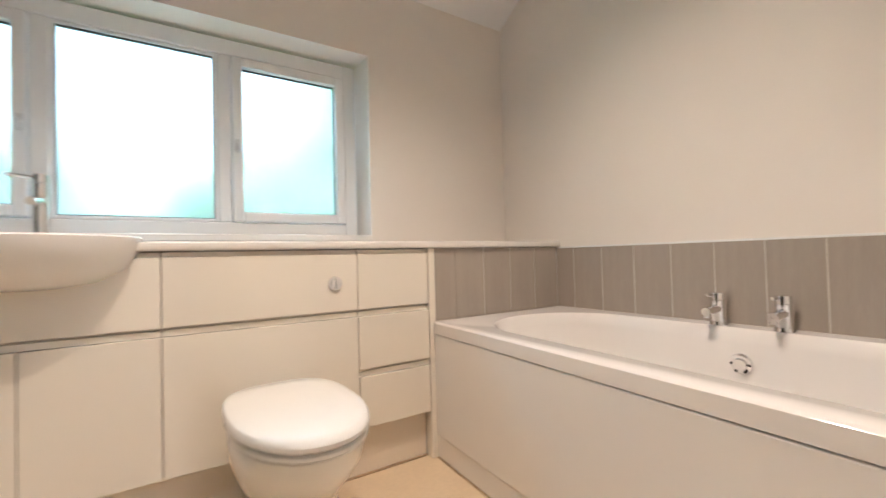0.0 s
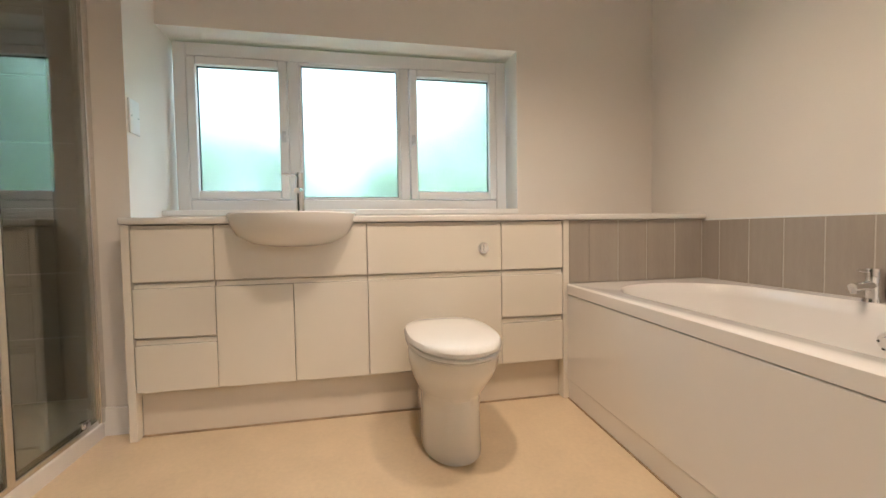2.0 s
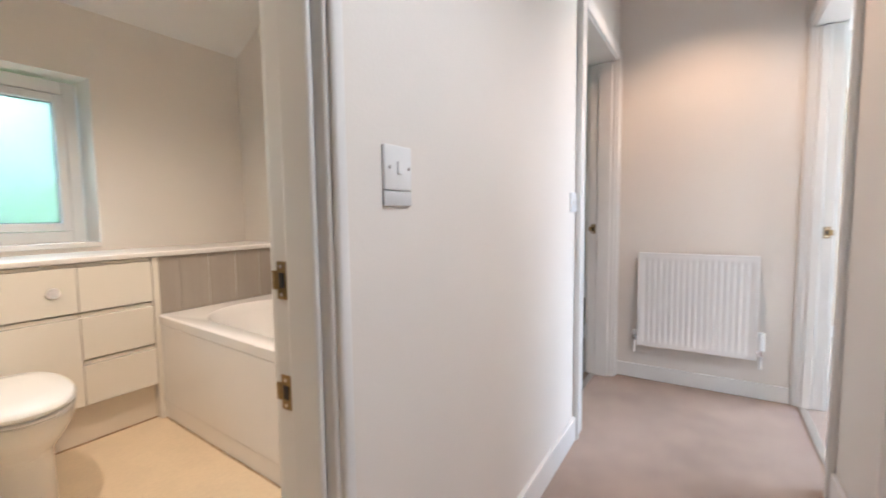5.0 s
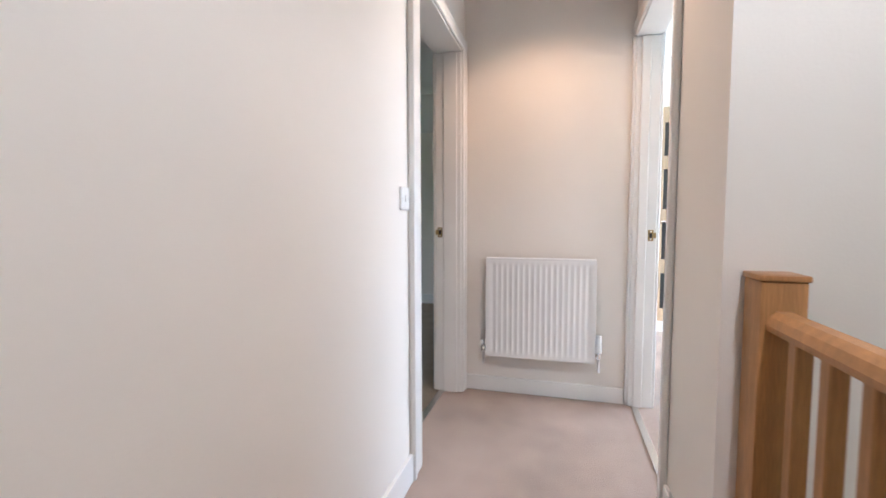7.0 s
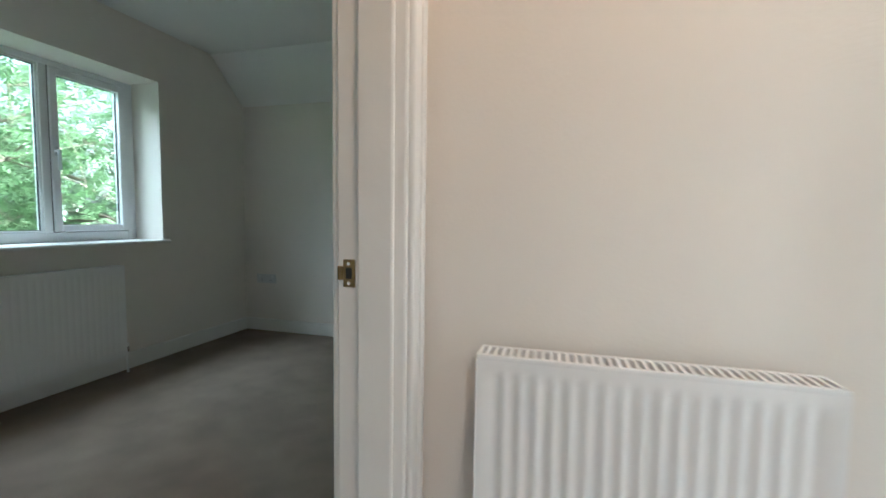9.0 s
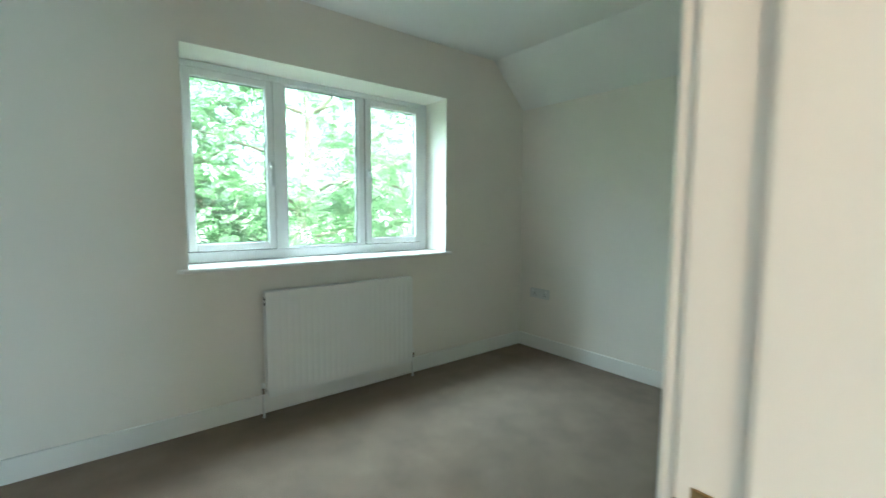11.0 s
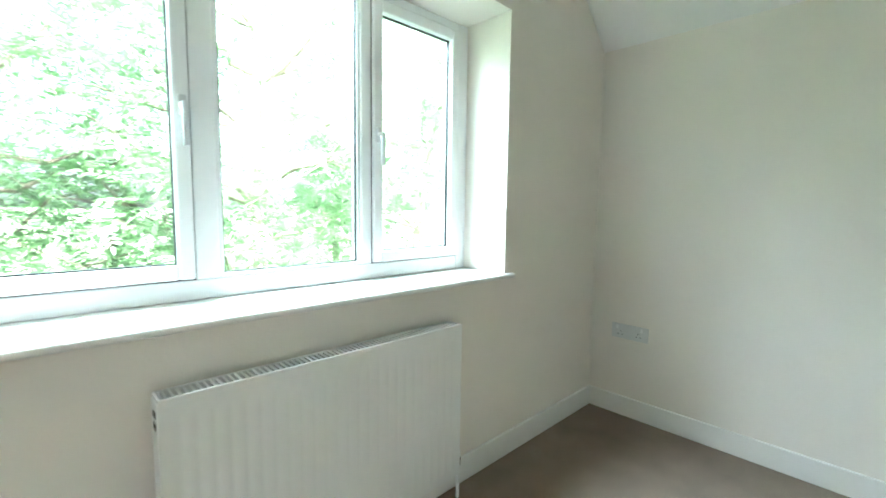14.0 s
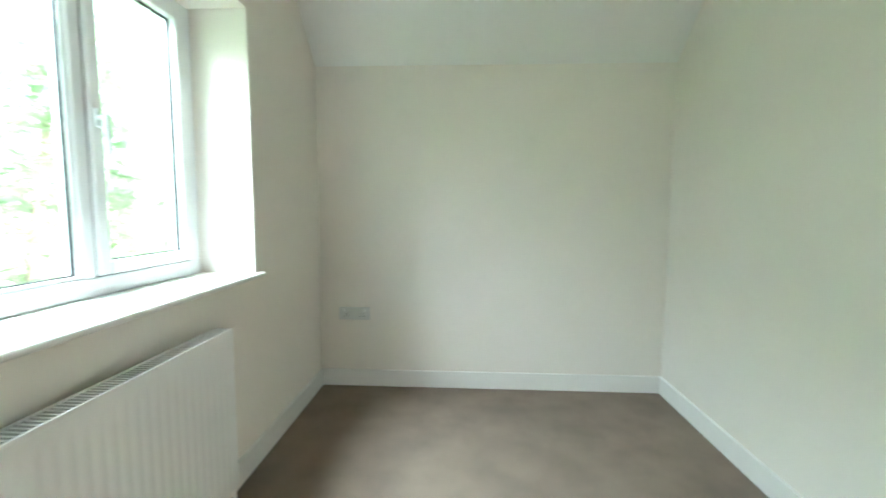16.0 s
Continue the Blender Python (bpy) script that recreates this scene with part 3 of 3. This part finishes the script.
# ---- bath ----
bt = thing("bathtub", "white acrylic bath with a rounded well along the tiled wall", "bathtub")
X0, X1, Y0, Y1, ZT = -0.012, 0.765, -0.004, BI + 0.002, 0.566


def rounded(x0, x1, y0, y1, r, z, k=8):
    pts = []
    for ox, oy, a0 in ((x1 - r, y1 - r, 0), (x0 + r, y1 - r, 90), (x0 + r, y0 + r, 180), (x1 - r, y0 + r, 270)):
        for i in range(k + 1):
            a = radians(a0 + 90 * i / k)
            pts.append((ox + r * math.cos(a), oy + r * math.sin(a), z))
    return pts


rings = [rounded(X0 + 0.012, X1, Y1, Y0, 0.006, 0.514), rounded(X0, X1, Y1, Y0, 0.006, 0.517), rounded(X0, X1, Y1, Y0, 0.006, ZT - 0.006), rounded(X0 + 0.006, X1 - 0.001, Y1 + 0.002, Y0 - 0.002, 0.006, ZT),
         rounded(0.070, 0.690, Y1 + 0.075, Y0 - 0.115, 0.30, ZT), rounded(0.080, 0.680, Y1 + 0.085, Y0 - 0.125, 0.29, ZT - 0.008), rounded(0.090, 0.670, Y1 + 0.10, Y0 - 0.14, 0.28, ZT - 0.05),
         rounded(0.125, 0.635, Y1 + 0.16, Y0 - 0.25, 0.22, 0.30), rounded(0.16, 0.60, Y1 + 0.20, Y0 - 0.36, 0.17, 0.19), rounded(0.20, 0.56, Y1 + 0.26, Y0 - 0.44, 0.12, 0.165)]
FLARE = 0.068   # the outer side runs out of square with the wall


def flared(bm, limit):
    """Shears the outer side of the bath outwards with its length."""
    for v in bm.verts:
        v.co.x += FLARE * v.co.y * max(0.0, min(1.0, (limit - v.co.x) / (limit - X0)))
    return bm


part("tub", flared(loft(bmesh.new(), rings, False, True), 0.40), ACRYLIC, bt, "", True)
bm = tube(bmesh.new(), (0.652, -0.882, 0.455), (0.640, -0.882, 0.452), 0.034, 0.032, 28)
ovf = part("overflow", tube(bm, (0.641, -0.882, 0.452), (0.632, -0.882, 0.450), 0.022, 0.020, 28), CHROME, bt, "round chrome overflow", True)
for i in range(6):
    a = radians(60 * i)
    part("overflow_slot", tube(bmesh.new(), (0.641, -0.882 + 0.027 * math.cos(a), 0.453 + 0.027 * math.sin(a)), (0.6385, -0.882 + 0.027 * math.cos(a), 0.452 + 0.027 * math.sin(a)), 0.005, seg=8), DARK, ovf)
part("panel", flared(box(bmesh.new(), (-0.010, Y1, 0.095), (0.006, -0.006, 0.5125), 0.004), 3.0), ACRYLIC, bt, "white glossy side panel")
part("kickboard", flared(box(bmesh.new(), (-0.003, Y1, 0.0), (0.015, -0.006, 0.0945), 0.002), 3.0), ACRYLIC, bt, "beige kickboard")

tagged(part("foot_strip", flared(box(bmesh.new(), (-0.011, BI + 0.004, 0.0), (-0.0032, -0.008, 0.005), 0.002), 3.0), FOOTLINE), "thin brown line along the foot of the bath panel", "sealant")


def bath_tap(y):
    t = thing("bath_tap", "chrome bath pillar tap on the bath rim", "tap", "pair of bath taps")
    x = 0.722
    part("base", tube(bmesh.new(), (x, y, ZT), (x, y, ZT + 0.012), 0.030, 0.028, 24), CHROME, t, "", True)
    part("body", tube(bmesh.new(), (x, y, ZT + 0.011), (x, y, ZT + 0.088), 0.023, seg=24), CHROME, t, "", True)
    part("spout", tube(tube(bmesh.new(), (x, y, ZT + 0.058), (x - 0.095, y, ZT + 0.052), 0.017, 0.015, 20), (x - 0.086, y, ZT + 0.053), (x - 0.086, y, ZT + 0.032), 0.011, seg=16), CHROME, t, "", True)
    part("handle", bent(tube(bmesh.new(), (x, y, ZT + 0.090), (x, y, ZT + 0.115), 0.025, 0.023, 24), [(x, y, ZT + 0.104), (x - 0.055, y + 0.012, ZT + 0.109)], 0.006), CHROME, t, "", True)


bath_tap(-0.785)
bath_tap(-0.982)

# tiled boxing at the end of the bath, and the tiled strip along the side wall
boxing = thing("tile_splashback", "taupe tiles in a low strip behind the end of the bath", "tiles", "bath splashbacks")
boxpart("backing", (0.0, 0.0005, 0.0), (0.775, BN - 0.004, 0.875), GROUT, boxing, "pale grout", 0)
strip = thing("tile_splashback", "taupe tiles in a low strip along the wall over the bath", "tiles", "bath splashbacks")
boxpart("backing", (0.7633, BI + 0.001, 0.54), (0.776, 0.005, 0.868), GROUT, strip, "pale grout", 0)
TW = 0.163
tile_a = mesh("tile", box(bmesh.new(), (0, 0, 0.568), (TW - 0.004, 0.008, 0.874), 0.0015, 1), TILE)
tile_b = mesh("tile", box(bmesh.new(), (-0.008, 0, 0.568), (0, TW - 0.004, 0.866), 0.0015, 1), TILE)
for i in range(5):
    o = new("tile", tile_a)
    o.parent = boxing
    o.location = (0.762 - (i + 1) * TW, -0.001, 0)
    if i == 4:
        o.scale = (0.67, 1, 1)
        o.location = (0.003, -0.001, 0)
for i in range(11):
    o = new("tile", tile_b)
    o.parent = strip
    o.location = (0.770, 0.015 - 0.12 - i * TW, 0)
o = new("tile", tile_b)
o.parent = strip
o.scale, o.location = (1, 0.62, 1), (0.770, -0.103 + 0.001, 0)
for o in list(strip.children):
    if o.location.y < BI + 0.002 and o.name.startswith("tile"):
        bpy.data.objects.remove(o)
tagged(boxpart("tile_trim", (0.762, BI + 0.001, 0.866), (0.7745, -0.018, 0.874), PLASTIC, None, "", 0.002), "white plastic edging along the top of the tiles", "tile trim")

# ---- shower ----
tr = thing("shower_tray", "low white shower tray with a raised rim", "shower tray")
SX, SB = -2.055, -2.945
rings = [rounded(SB, SX, BI + 0.004, 0.385, 0.01, 0.0, 3), rounded(SB, SX, BI + 0.004, 0.385, 0.01, 0.058, 3), rounded(SB + 0.006, SX - 0.006, BI + 0.01, 0.38, 0.01, 0.064, 3), rounded(SB + 0.06, SX - 0.06, BI + 0.07, 0.32, 0.03, 0.062, 3), rounded(SB + 0.09, SX - 0.09, BI + 0.1, 0.29, 0.03, 0.040, 3)]
part("tray", loft(bmesh.new(), rings), ACRYLIC, tr, "", True)
wall_tiles = thing("shower_tiling", "large beige tiles on the shower walls", "tiles")
boxpart("backing", (-2.98, BI + 0.006, 0.064), (-2.9705, BN - 0.001, 2.18), GROUT, wall_tiles, "", 0)
boxpart("backing", (-2.97, BN - 0.010, 0.064), (-2.083, BN - 0.001, 2.18), GROUT, wall_tiles, "", 0)
big_a = mesh("tile", box(bmesh.new(), (0, 0, 0), (0.007, 0.546, 0.296), 0.001, 1), SHOWERTILE)
big_b = mesh("tile", box(bmesh.new(), (0, -0.007, 0), (0.292, 0, 0.296), 0.001, 1), SHOWERTILE)
for r in range(7):
    for c in range(4):
        o = new("tile", big_a)
        o.parent, o.location = wall_tiles, (-2.9715, BI + 0.008 + c * 0.55, 0.066 + r * 0.30)
    for c in range(3):
        o = new("tile", big_b)
        o.parent, o.location = wall_tiles, (-2.962 + c * 0.295, BN - 0.0095, 0.066 + r * 0.30)
sh = thing("shower_enclosure", "sliding glass shower door in a polished aluminium frame", "shower enclosure")
part("side_rail", box(box(bmesh.new(), (-2.098, 0.060, 0.064), (-2.050, 0.098, 1.95), 0.004), (-2.088, 0.048, 0.064), (-2.062, 0.060, 1.95), 0.003), ALU, sh)
boxpart("bottom_rail", (-2.095, BI + 0.01, 0.064), (-2.057, 0.06, 0.086), ALU, sh, "", 0.004)
boxpart("top_rail", (-2.10, BI + 0.01, 1.90), (-2.052, 0.06, 1.95), ALU, sh, "", 0.004)
for x, y0, y1, nm in ((-2.068, -0.85, 0.05, "sliding_pane"), (-2.086, BI + 0.02, -0.46, "fixed_pane")):
    g = boxpart(nm, (x, y0, 0.088), (x + 0.006, y1, 1.90), SHOWERGLASS, sh, "clear shower glass", 0)
boxpart("seal_strip", (-2.0615, -0.400, 0.088), (-2.054, -0.386, 1.90), DARK, sh, "", 0.002)
boxpart("stile", (-2.062, -0.432, 0.088), (-2.046, -0.402, 1.90), ALU, sh, "", 0.003)
boxpart("glass_edge", (-2.072, -0.862, 0.088), (-2.058, -0.838, 1.90), ALU, sh, "", 0.003)
for y in (-0.03, -0.50):
    part("roller", tube(box(bmesh.new(), (-2.076, y - 0.02, 0.088), (-2.058, y + 0.02, 0.115), 0.003), (-2.06, y, 0.10), (-2.048, y, 0.10), 0.011), CHROME, sh)
hb = bent(bmesh.new(), [(-2.062, -0.475, 1.06), (-2.015, -0.475, 1.06), (-2.015, -0.475, 0.86), (-2.062, -0.475, 0.86)], 0.009, 14)
part("handle", hb, CHROME, sh, "chrome bow handle", True)

# ---- switches and sockets ----


def switch(m, label, h=0.086, rocker=True, strip=0.0):
    """A moulded plate in the plane y = 0, facing -y."""
    s = thing("light_switch", label, "light switch")
    w2 = 0.043
    part("plate", box(bmesh.new(), (-w2, -0.009, -h / 2), (w2, 0.0, h / 2), 0.004, 3), PLASTIC, s, "", True)
    if rocker:
        part("rocker", box(bmesh.new(), (-0.0065, -0.0125, -0.013), (0.0065, -0.008, 0.013), 0.002), PLASTIC, s)
    for dx in (-0.030, 0.030):
        part("screw", tube(bmesh.new(), (dx, -0.008, 0), (dx, -0.0105, 0), 0.0032, seg=10), CHROME, s)
    if strip:
        part("shadow_strip", box(bmesh.new(), (-w2, -0.007, -h / 2 - strip), (w2, 0.0, -h / 2 - 0.001), 0.002, 2), SHADEPLASTIC, s, "grey strip standing in for the shadow under the plate", True)
    s.matrix_world = m
    return s


switch(pose(-0.425, LN, 1.173), "white plastic light switch beside the bathroom door", 0.088, True, 0.03)
switch(pose(0.838, LN, 1.128), "white plastic light switch beside the bedroom door")
switch(pose(-1.93, 0.155, 1.335, 0, 0, 90), "white plastic shaver socket plate above the worktop", 0.145, False)
so = thing("wall_socket", "white plastic wide double socket low on the bedroom wall", "socket")
part("plate", box(bmesh.new(), (-0.105, -0.009, -0.043), (0.105, 0, 0.043), 0.004, 3), SHADEPLASTIC, so, "", True)
for dx in (-0.052, 0.052):
    for px, pz, pw, ph in ((0, 0.0, 0.004, 0.008), (-0.011, -0.018, 0.007, 0.004), (0.011, -0.018, 0.007, 0.004)):
        boxpart("pin_slot", (dx + px - pw / 2, -0.0098, pz - ph / 2), (dx + px + pw / 2, -0.0085, pz + ph / 2), DARK, so, "", 0)
    boxpart("rocker", (dx + (0.018 if dx > 0 else -0.018) - 0.006, -0.012, 0.012), (dx + (0.018 if dx > 0 else -0.018) + 0.006, -0.008, 0.034), PLASTIC, so, "", 0.001)
so.matrix_world = pose(EE, 0.455, 0.502, 0, 0, -90)


# ---- radiators ----
def radiator(width, height, flutes, trv, label, groove, deep):
    """A double panel radiator: front face at y = -0.10, wall at y = 0, bottom at z = 0."""
    r = thing("radiator", label, "radiator")
    for name, y0, sgn in (("front_panel", -0.098, 1), ("back_panel", -0.040, -1)):
        prof = []
        pitch = (width - 0.05) / flutes
        prof.append((0.0, 0.0))
        for i in range(flutes):
            x = 0.025 + i * pitch
            for u, d in ((0.5 - groove, 0.0), (0.5 - groove * 0.55, 1.0), (0.5 + groove * 0.55, 1.0), (0.5 + groove, 0.0)):
                prof.append((x + u * pitch, d * deep))
        prof.append((width, 0.0))
        bm = bmesh.new()
        rows = []
        for z, k in ((0.0, 0.0), (0.014, 0.0), (0.030, 0.2), (0.048, 1.0), (height - 0.052, 1.0), (height - 0.034, 0.2), (height - 0.020, 0.0), (height, 0.0)):
            rows.append([bm.verts.new((x, y0 + d * k * sgn, z)) for x, d in prof])
        back = [[bm.verts.new((x, y0 + 0.016 * sgn, z)) for x in (0.0, width)] for z in (0.0, height)]
        for lo, hi in zip(rows, rows[1:]):
            for i in range(len(prof) - 1):
                bm.faces.new((lo[i], lo[i + 1], hi[i + 1], hi[i]))
        bm.faces.new((back[0][0], back[0][1], back[1][1], back[1][0]))
        part(name, bm, ENAMEL, r, "", True)
    for x in (-0.002, width - 0.001):
        boxpart("side_cover", (x, -0.099, 0.012), (x + 0.003, -0.03, height - 0.006), ENAMEL, r, "", 0.001)
        for z in (height - 0.075, height - 0.045):
            boxpart("side_vent", (x - 0.0008, -0.082, z), (x + 0.0038, -0.052, z + 0.016), DARK, r, "dark slot in the side cover", 0)
    bm = bmesh.new()
    box(bm, (0.0, -0.0985, height - 0.004), (width, -0.090, height + 0.006), 0.002)
    box(bm, (0.0, -0.038, height - 0.004), (width, -0.030, height + 0.006), 0.002)
    k = int(width / 0.0155)
    for i in range(k + 1):
        x = i * (width - 0.006) / k
        box(bm, (x, -0.092, height - 0.003), (x + 0.006, -0.036, height + 0.004))
    part("top_grille", bm, ENAMEL, r)
    boxpart("convector", (0.01, -0.085, 0.03), (width - 0.01, -0.045, height - 0.03), DARK, r, "", 0)
    for x in (0.12, width - 0.12):
        boxpart("bracket", (x - 0.02, -0.045, 0.05), (x + 0.02, 0.0, height - 0.05), ENAMEL, r, "", 0.001)
    for s, x in ((-1, -0.022), (1, width + 0.022)):
        v = part("valve", tube(tube(bmesh.new(), (x, -0.068, 0.022), (x, -0.068, 0.058), 0.012), (x, -0.068, 0.040), (x - s * 0.024, -0.068, 0.040), 0.009), CHROME, r, "chrome valve", True)
        head = 0.098 if (trv and s > 0) else 0.030
        rad = 0.018 if (trv and s > 0) else 0.012
        part("valve_head", tube(bmesh.new(), (x, -0.068, 0.056), (x, -0.068, 0.056 + head), rad, rad * 0.9), PLASTIC, v, "white plastic head", True)
        part("pipe", tube(bmesh.new(), (x, -0.068, -r_drop), (x, -0.068, 0.024), 0.0075), ENAMEL, r, "white painted pipe", True)
    return r


r_drop = 0.123
rad = radiator(1.015, 0.622, 25, False, "white double panel radiator under the bedroom window", 0.22, 0.0013)
rad.matrix_world = pose(2.155, EN, 0.124)
r_drop = 0.055
rad = radiator(0.61, 0.576, 18, True, "white double panel radiator with a valve on the landing wall", 0.36, 0.006)
rad.matrix_world = pose(1.89, -2.105, 0.246, 0, 0, -90)

# ---- landing: balustrade ----
bal = thing("balustrade", "honey oak stair balustrade with a square newel post", "balustrade")
nx0, nx1, ny0, ny1 = 0.405, 0.495, -3.035, -2.945
part("newel_post", box(box(bmesh.new(), (nx0, ny0, -0.2), (nx1, ny1, 0.912), 0.004), (nx0 - 0.004, ny0 - 0.004, 0.912), (nx1 + 0.004, ny1 + 0.004, 0.926), 0.004), OAK, bal, "", True)
rail_bm = bmesh.new()
ring = [(-0.030, -0.022), (0.030, -0.022), (0.033, -0.008), (0.026, 0.010), (0.014, 0.022), (-0.014, 0.022), (-0.026, 0.010), (-0.033, -0.008)]
loft(rail_bm, [[(x, -2.99 + a, 0.825 + b) for a, b in ring] for x in (nx0, -2.6)])
part("handrail", rail_bm, OAK, bal)
boxpart("base_rail", (-2.6, -3.02, 0.001), (nx0, -2.96, 0.035), OAK, bal, "", 0.004)
spindle = mesh("spindle", box(bmesh.new(), (-0.016, -0.016, 0.034), (0.016, 0.016, 0.806), 0.003, 1), OAK)
for i in range(26):
    o = new("spindle", spindle)
    o.parent, o.location = bal, (0.33 - 0.112 * i, -2.99, 0)

# ---- front room: oak door on the cupboard ----
d = thing("oak_door", "pale oak door with narrow dark glazed slots, closed", "door")
DX = 3.672
SLOTS = ((0.22, 0.55), (0.68, 1.02), (1.145, 1.51), (1.63, 1.93))
boxpart("leaf", (DX + 0.006, -3.575, 0.10), (DX + 0.0165, -2.805, 2.07), PALEOAK, d, "", 0.002)
boxpart("stile", (DX, -3.572, 0.102), (DX + 0.006, -3.468, 2.068), PALEOAK, d, "", 0.001)
boxpart("stile", (DX, -3.428, 0.102), (DX + 0.006, -2.808, 2.068), PALEOAK, d, "", 0.001)
for z0, z1 in zip((0.102, *(b for a, b in SLOTS)), (*(a for a, b in SLOTS), 2.068)):
    boxpart("rail", (DX + 0.0005, -3.468, z0), (DX + 0.006, -3.428, z1), PALEOAK, d, "", 0)
for z0, z1 in SLOTS:
    boxpart("glazed_slot", (DX + 0.003, -3.467, z0 + 0.001), (DX + 0.0058, -3.429, z1 - 0.001), DARK, d, "narrow dark glazed slot", 0)
part("handle", bent(tube(bmesh.new(), (DX, -3.52, 1.03), (DX - 0.008, -3.52, 1.03), 0.025, seg=20), [(DX, -3.52, 1.03), (DX - 0.045, -3.52, 1.03), (DX - 0.045, -3.41, 1.03)], 0.009), CHROME, d, "chrome lever handle", True)
tagged(boxpart("trim_4", (DX + 0.002, -3.535, 0.0), (DX + 0.0175, -2.805, 0.098), GLOSS, None, "", 0.002), "white painted plinth below the oak door", "plinth", kind="structure")

# ---- outside ----
tagged(boxpart("ground", (-400, -400, -2.9), (400, 400, -2.8), GRASS, None, "", 0), "grass ground behind the house", "ground", kind="structure")


def limb(bm, p, q, r0, r1, rng, steps=5, wob=0.08):
    """A tapering, slightly crooked limb. Returns its points."""
    pts = [Vector(p).lerp(Vector(q), i / steps) for i in range(steps + 1)]
    for v in pts[1:-1]:
        v += Vector(rng.normal(0, wob, 3))
    for i in range(steps):
        ra, rb = r0 + (r1 - r0) * i / steps, r0 + (r1 - r0) * (i + 1) / steps
        tube(bm, pts[i], pts[i + 1], ra, rb, 7)
    return pts


def leaves(rng, centres, spread, sprays, size):
    """Feathered sprays of leaflets round the given centres, as one mesh."""
    centres = np.array(centres)
    pick = rng.integers(0, len(centres), sprays)
    base = centres[pick] + rng.normal(0, 1, (sprays, 3)) * np.array([spread, spread, spread * 0.6])
    yaw = rng.uniform(0, 2 * np.pi, sprays)
    dip = rng.normal(-0.25, 0.35, sprays)
    d = np.stack([np.cos(yaw) * np.cos(dip), np.sin(yaw) * np.cos(dip), np.sin(dip)], 1)
    s = np.stack([-np.sin(yaw), np.cos(yaw), rng.normal(0, 0.3, sprays)], 1)
    verts, faces = [], []
    pairs = 4
    for k in range(pairs * 2 + 1):
        along = (k // 2 + 0.6) * size * 0.62
        side = 0.0 if k == pairs * 2 else (1.0 if k % 2 else -1.0)
        stem = base + d * along
        tip_dir = d * (0.55 if side else 1.0) + s * side * 0.85
        tip_dir = tip_dir / np.linalg.norm(tip_dir, axis=1, keepdims=True)
        across = np.cross(tip_dir, np.cross(d, s))
        ln = size * rng.uniform(0.8, 1.2, (sprays, 1))
        mid = stem + tip_dir * ln * 0.45
        w = across * ln * 0.19
        tip = stem + tip_dir * ln + np.array([0, 0, -0.1]) * ln
        n0 = sum(len(v) for v in verts)
        block = np.stack([stem, mid + w, tip, mid - w], 1).reshape(-1, 3)
        verts.append(block)
        idx = n0 + np.arange(sprays)[:, None] * 4 + np.arange(4)[None, :]
        faces.append(idx)
    v, f = np.concatenate(verts), np.concatenate(faces)
    me = bpy.data.meshes.new("crown")
    me.from_pydata(v.tolist(), [], f.tolist())
    me.materials.append(LEAF)
    return me


def tree(x, y, top, spread, seed, sprays, low, size=0.09):
    """A broad-leaved tree: trunk, limbs, and a loose crown on the twigs."""
    rng = np.random.default_rng(seed)
    t = thing("tree", "leafy green garden tree with feathery compound leaves", "tree", "trees behind the house")
    bm = bmesh.new()
    spine = limb(bm, (x, y, -2.82), (x + rng.normal(0, 0.4), y + rng.normal(0, 0.3), top * 0.8), 0.14, 0.03, rng, 9, 0.10)
    centres = []
    for i in range(26):
        z = low + (top - low) * (i + rng.uniform(0, 1)) / 26
        k = min(range(len(spine)), key=lambda j: abs(spine[j].z - (z - 0.6)))
        a = rng.uniform(0, 2 * np.pi)
        reach = spread * (1.0 - 0.40 * max(0.0, (z - low) / (top - low) - 0.4)) * rng.uniform(0.55, 1.1)
        end = (x + reach * math.cos(a), y + reach * math.sin(a), z)
        pts = limb(bm, spine[k], end, 0.035, 0.008, rng, 4, 0.08)
        centres += [tuple(p) for p in pts[2:]]
        for _ in range(4):
            q = pts[3] + Vector(rng.normal(0, spread * 0.28, 3))
            limb(bm, pts[3], q, 0.010, 0.004, rng, 2, 0.04)
            centres.append(tuple(q))
    part("trunk", bm, BARK, t)
    crown = new("crown", leaves(rng, centres, spread * 0.17, int(sprays * 1.7), size))
    crown.parent = t
    return t


for args in ((1.3, 5.8, 4.3, 2.0, 1, 2300, -1.8), (4.0, 5.2, 4.2, 2.0, 2, 2500, -1.8), (6.6, 5.8, 4.6, 2.3, 3, 2900, -1.8), (9.8, 4.8, 4.6, 2.4, 4, 2800, -1.8),
             (-2.6, 4.6, 2.5, 1.5, 5, 2200, -1.9), (0.1, 5.0, 2.1, 1.3, 11, 1600, -1.9), (2.8, 8.6, 3.8, 2.5, 6, 2700, -1.9), (7.5, 9.2, 4.8, 2.6, 7, 2900, -1.9), (-4.8, 7.0, 2.6, 2.0, 8, 1800, -1.9), (13.0, 7.0, 5.0, 3.0, 9, 3000, -1.6), (0.0, 8.6, 2.3, 2.4, 10, 2200, -1.9)):
    tree(*args)
